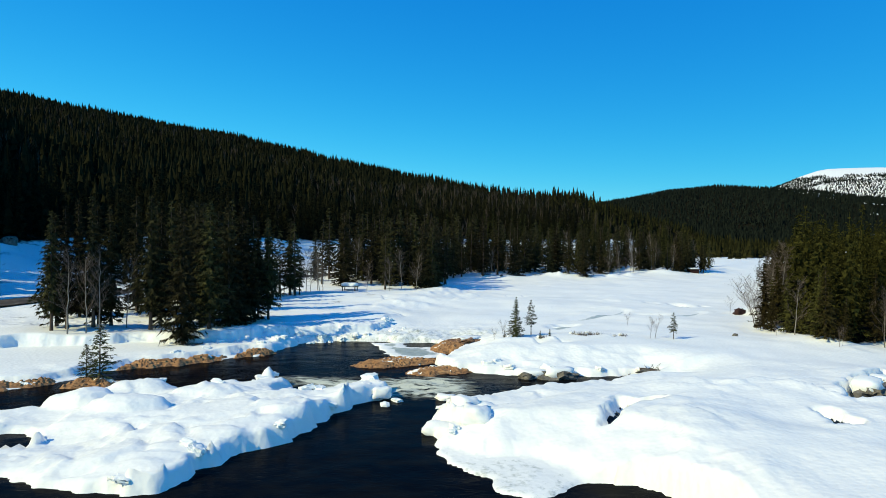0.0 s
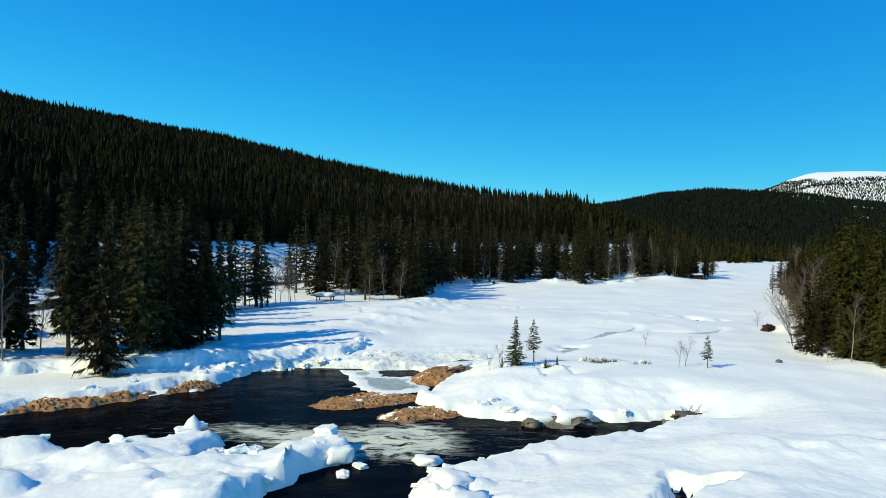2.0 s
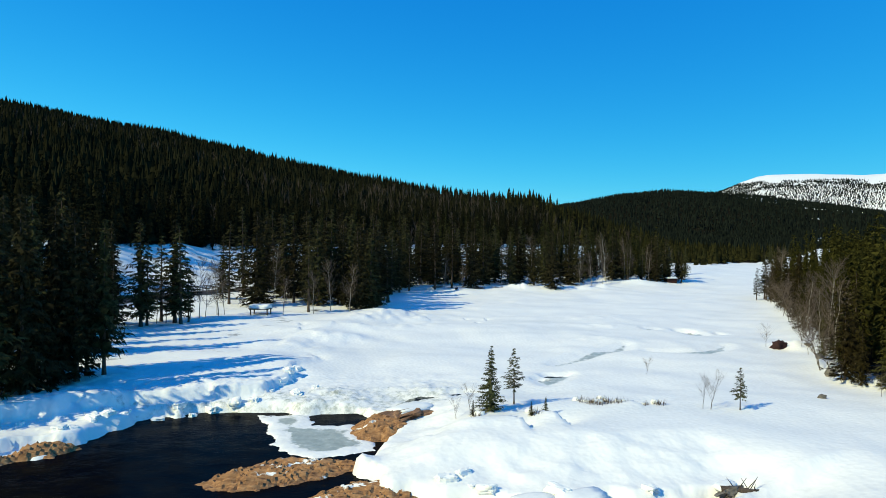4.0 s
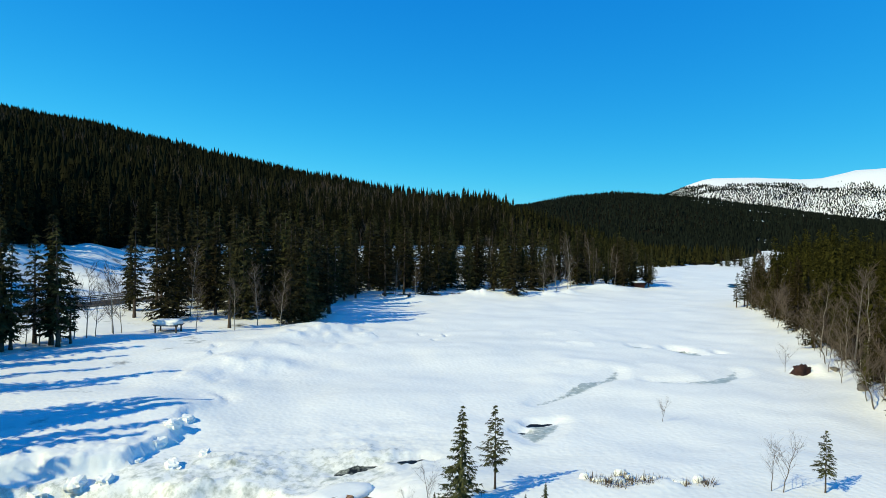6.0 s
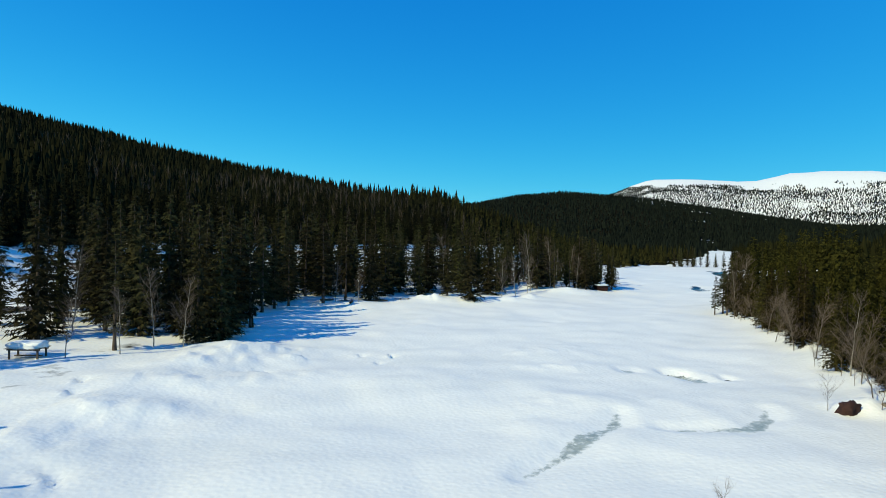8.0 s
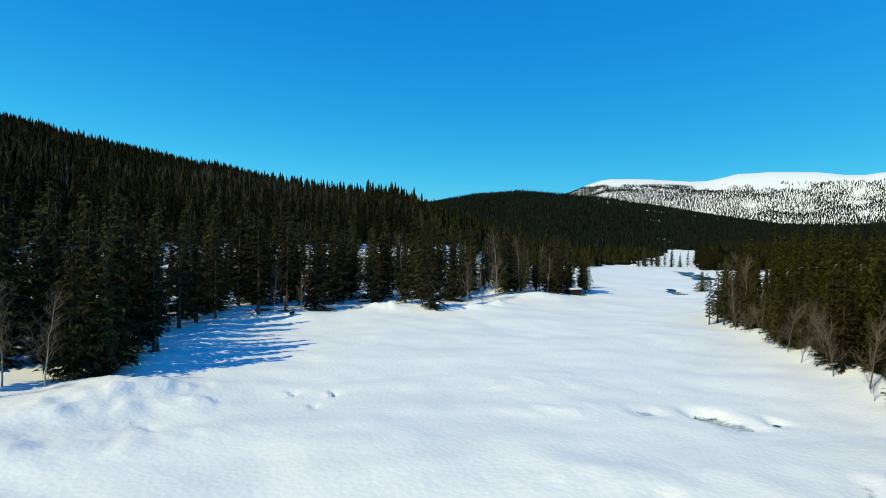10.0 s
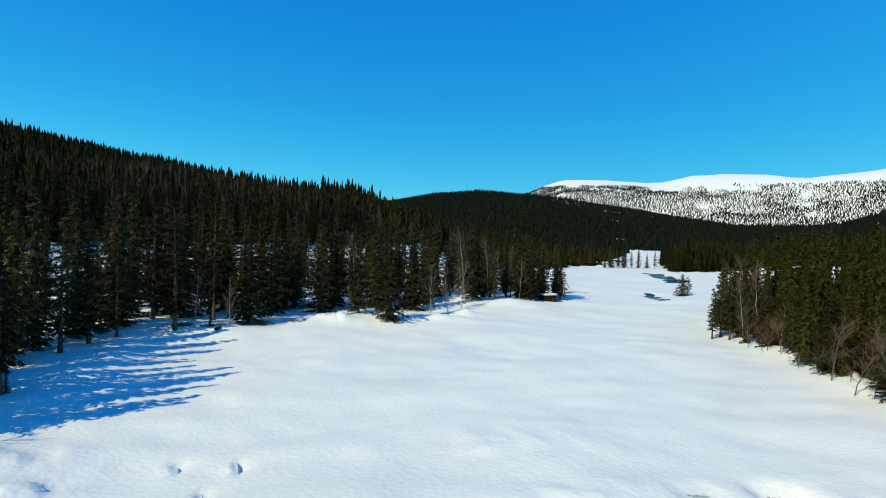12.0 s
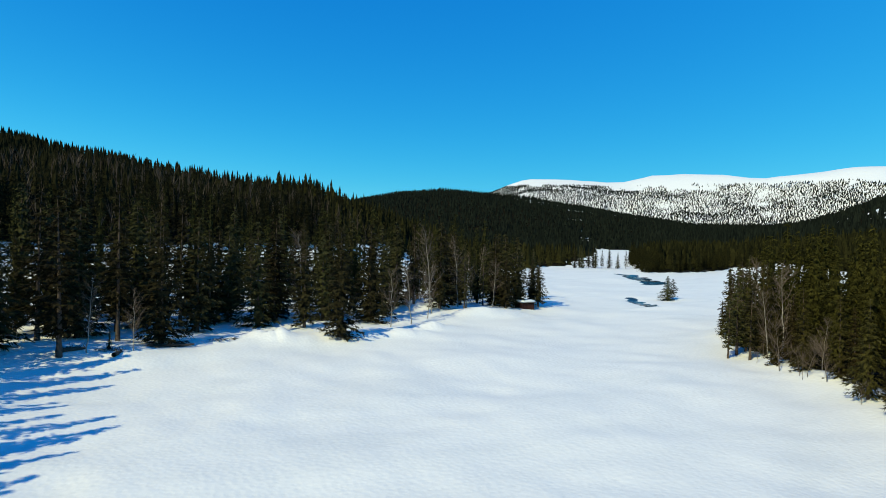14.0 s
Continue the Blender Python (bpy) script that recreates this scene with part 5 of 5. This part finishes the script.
def shelter(x, y, turn):
    """An open wooden rest shelter: table top and roof boards on posts under a thick cushion of snow."""
    root = tagged(new("picnic_shelter"), "low open wooden shelter with a thick snow load on its roof", "shelter")
    root.matrix_world = pose(x, y, ground_z(x, y) - 0.35, 0, 0, turn)
    for px, py in ((-1.15, -0.6), (1.15, -0.6), (-1.15, 0.6), (1.15, 0.6)):
        part("post", box_mesh("post", (0.14, 0.14, 1.3), PLANK), root).location = (px, py, 0.55)
    for py in (-0.6, 0.6):
        part("beam", box_mesh("beam", (2.7, 0.12, 0.14), PLANK), root).location = (0, py, 1.12)
    for k in range(7):
        part("roof_board", box_mesh("roof_board", (2.8, 0.26, 0.04), PLANK, 0.008), root).location = (0, -0.81 + 0.27 * k, 1.22)
    part("bench", box_mesh("bench", (2.2, 0.35, 0.06), PLANK), root).location = (0, 0.1, 0.55)
    part("snow_load", lump("snow_load", (2.6, 1.7, 0.55), 31, BLOCK_SNOW, 0.1, 5, 0.45), root, "thick rounded white snow").location = (0, 0, 1.22)
    return root


shelter(-16.2, 116.4, -12)


def shed(x, y, turn):
    root = tagged(new("shed"), "small dark red-brown wooden shed half buried in snow", "shed")
    root.matrix_world = pose(x, y, ground_z(x, y) - 0.35, 0, 0, turn)
    for k in range(9):
        part("board", box_mesh("board", (0.26, 0.05, 1.3), DARK_RED, 0.01), root).location = (-1.12 + 0.28 * k, -0.9, 0.5)
    for sx in (-1.25, 1.25):
        part("side_wall", box_mesh("side_wall", (0.06, 1.9, 1.3), DARK_RED, 0.01), root).location = (sx, 0, 0.6)
    part("back_wall", box_mesh("back_wall", (2.4, 0.06, 1.3), DARK_RED, 0.01), root).location = (0, 0.95, 0.6)
    part("roof", box_mesh("roof", (2.9, 2.3, 0.1), PLANK), root).location = (0, 0, 1.32)
    part("snow_load", lump("snow_load", (2.8, 2.2, 0.4), 41, BLOCK_SNOW, 0.05, 4, 0.45), root, "white snow").location = (0, 0, 1.36)
    return root


shed(72.6, 193.6, 8)


def rail_fence(x, y, turn, spans, span=2.0):
    root = tagged(new("rail_fence"), "low weathered wooden rail fence in the snow", "fence")
    root.matrix_world = pose(x, y, ground_z(x, y), 0, 0, turn)
    for k in range(spans + 1):
        part("post", box_mesh("post", (0.12, 0.12, 1.2), PLANK), root).location = (k * span, 0, 0.45)
    for k in range(spans):
        for h in (0.45, 0.75, 1.0):
            part("rail", box_mesh("rail", (span, 0.05, 0.12), PLANK, 0.01), root).location = (k * span + span / 2, -0.09, h)
    return root


rail_fence(53.4, 205.5, -8, 4)
rail_fence(-36, 140, 66, 14, 2.4)


def log_form(x, y, length, turn, seed):
    r = random.Random(seed)
    b = Builder()
    b.tube([Vector((length * (k / 5 - 0.5), r.uniform(-0.08, 0.08), 0.14 + r.uniform(-0.03, 0.03))) for k in range(6)], [0.2, 0.19, 0.17, 0.16, 0.13, 0.09], 8)
    for k in range(7):
        p0 = Vector((length * r.uniform(-0.4, 0.5), 0, 0.2))
        b.tube([p0, p0 + Vector((r.uniform(-0.3, 0.5), r.uniform(-0.5, 0.5), r.uniform(0.2, 0.6)))], [0.03, 0.01], 4)
    ob = new("log_form", b.mesh("log_form", BARK, True))
    ob.matrix_world = pose(x, y, ground_z(x, y), 0, 0, turn)
    return tagged(ob, "dark log form with broken branch stubs on snow", "log", "fallen logs on the bank")


# dark form added in place of the dark hollow under the spruce
log_form(18.8, 167.6, 4.2, 4, 1)
# stands in for a brush pile
log_form(10.6, 165.2, 2.4, 25, 2)
log_form(17.6, 56.2, 1.8, -12, 3)
log_form(14.4, 163.5, 1.8, 70, 4)


def grass_tuft(x, y, seed, height=0.42):
    r = random.Random(seed)
    root = tagged(new("grass_tuft"), "withered brown heather tuft half covered by a cushion of snow", "grass", "withered tufts")
    root.matrix_world = pose(x, y, ground_z(x, y) - 0.06)
    b = Builder()
    for _ in range(r.randrange(30, 64)):
        a, w = r.uniform(0, 6.28), r.uniform(0.05, 0.42)
        base = Vector((w * math.cos(a), w * math.sin(a) - 0.12, 0))
        tip = base + Vector((math.cos(a) * r.uniform(0, 0.35), math.sin(a) * r.uniform(-0.1, 0.3), height * r.uniform(0.35, 1.15)))
        side = Vector((-math.sin(a), math.cos(a), 0)) * 0.025
        b.face(base - side, base + side, tip)
    part("stalks", b.mesh("stalks", TWIG), root)
    w = r.uniform(0.35, 0.75)
    part("snow_cap", lump("snow_cap", (w, w * 0.6, height * r.uniform(0.5, 0.9)), seed, BLOCK_SNOW, 0.16, 3), root, "rounded white snow cushion").location = (r.uniform(-0.3, 0.3), 0.38, -0.04)
    return root


for k, (x, y) in enumerate([(13.7, 68.9), (14.1, 68.4), (14.6, 68.2), (15.0, 69.0), (15.3, 68.5), (15.9, 68.3), (16.7, 68.6), (17.6, 68.1), (18.4, 67.9), (6.3, 65.3), (9.9, 65.6)]):
    grass_tuft(x, y, 60 + k)
plant("p0", 112.4, 205.2, 5.0, "young conifers", 30, 1.6)
plant("p1", 114.4, 205.8, 4.2, "young conifers", 75, 1.6)
plant("p0", 6.2, 66.0, 1.0, "young conifers", 20)
plant("p0", 9.6, 65.3, 0.9, "young conifers", 20)
plant("s2", 0.6, 135.4, 1.8, BELT, 0)
plant("s2", 13.6, 166, 1.9, BELT, 90)


def needle_litter(x, y, seed, reach=1.3):
    """Fallen twigs and needles spread round the foot of a tree."""
    r = random.Random(seed)
    b = Builder()
    for _ in range(150):
        a, w = r.uniform(0, 6.28), reach * r.random() ** 0.6
        base = Vector((w * math.cos(a), 0.6 * w * math.sin(a), r.uniform(0.0, 0.1)))
        turn = r.uniform(0, 6.28)
        way = Vector((math.cos(turn), math.sin(turn), r.uniform(-0.05, 0.35))) * r.uniform(0.2, 0.6)
        side = Vector((-math.sin(turn), math.cos(turn), 0.3)) * r.uniform(0.02, 0.06)
        b.face(base - side, base + side, base + way)
    ob = new("needle_litter", b.mesh("needle_litter", BARK))
    ob.matrix_world = pose(x, y, ground_z(x, y) - 0.02)
    return tagged(ob, "brown fallen twigs and needles on the snow under a spruce", "litter", "litter under the spruces", kind="stuff")


for k, (x, y) in enumerate([(10.5, 166.3), (19.0, 168.0), (13.5, 165.4), (23.8, 169.9), (17.4, 167.2), (-18.7, 124.2), (-4.0, 123.2), (36, 169.4), (70.6, 193.0), (-24.8, 65.6)]):
    needle_litter(x, y, 80 + k, 1.0 + 0.15 * (k % 4))
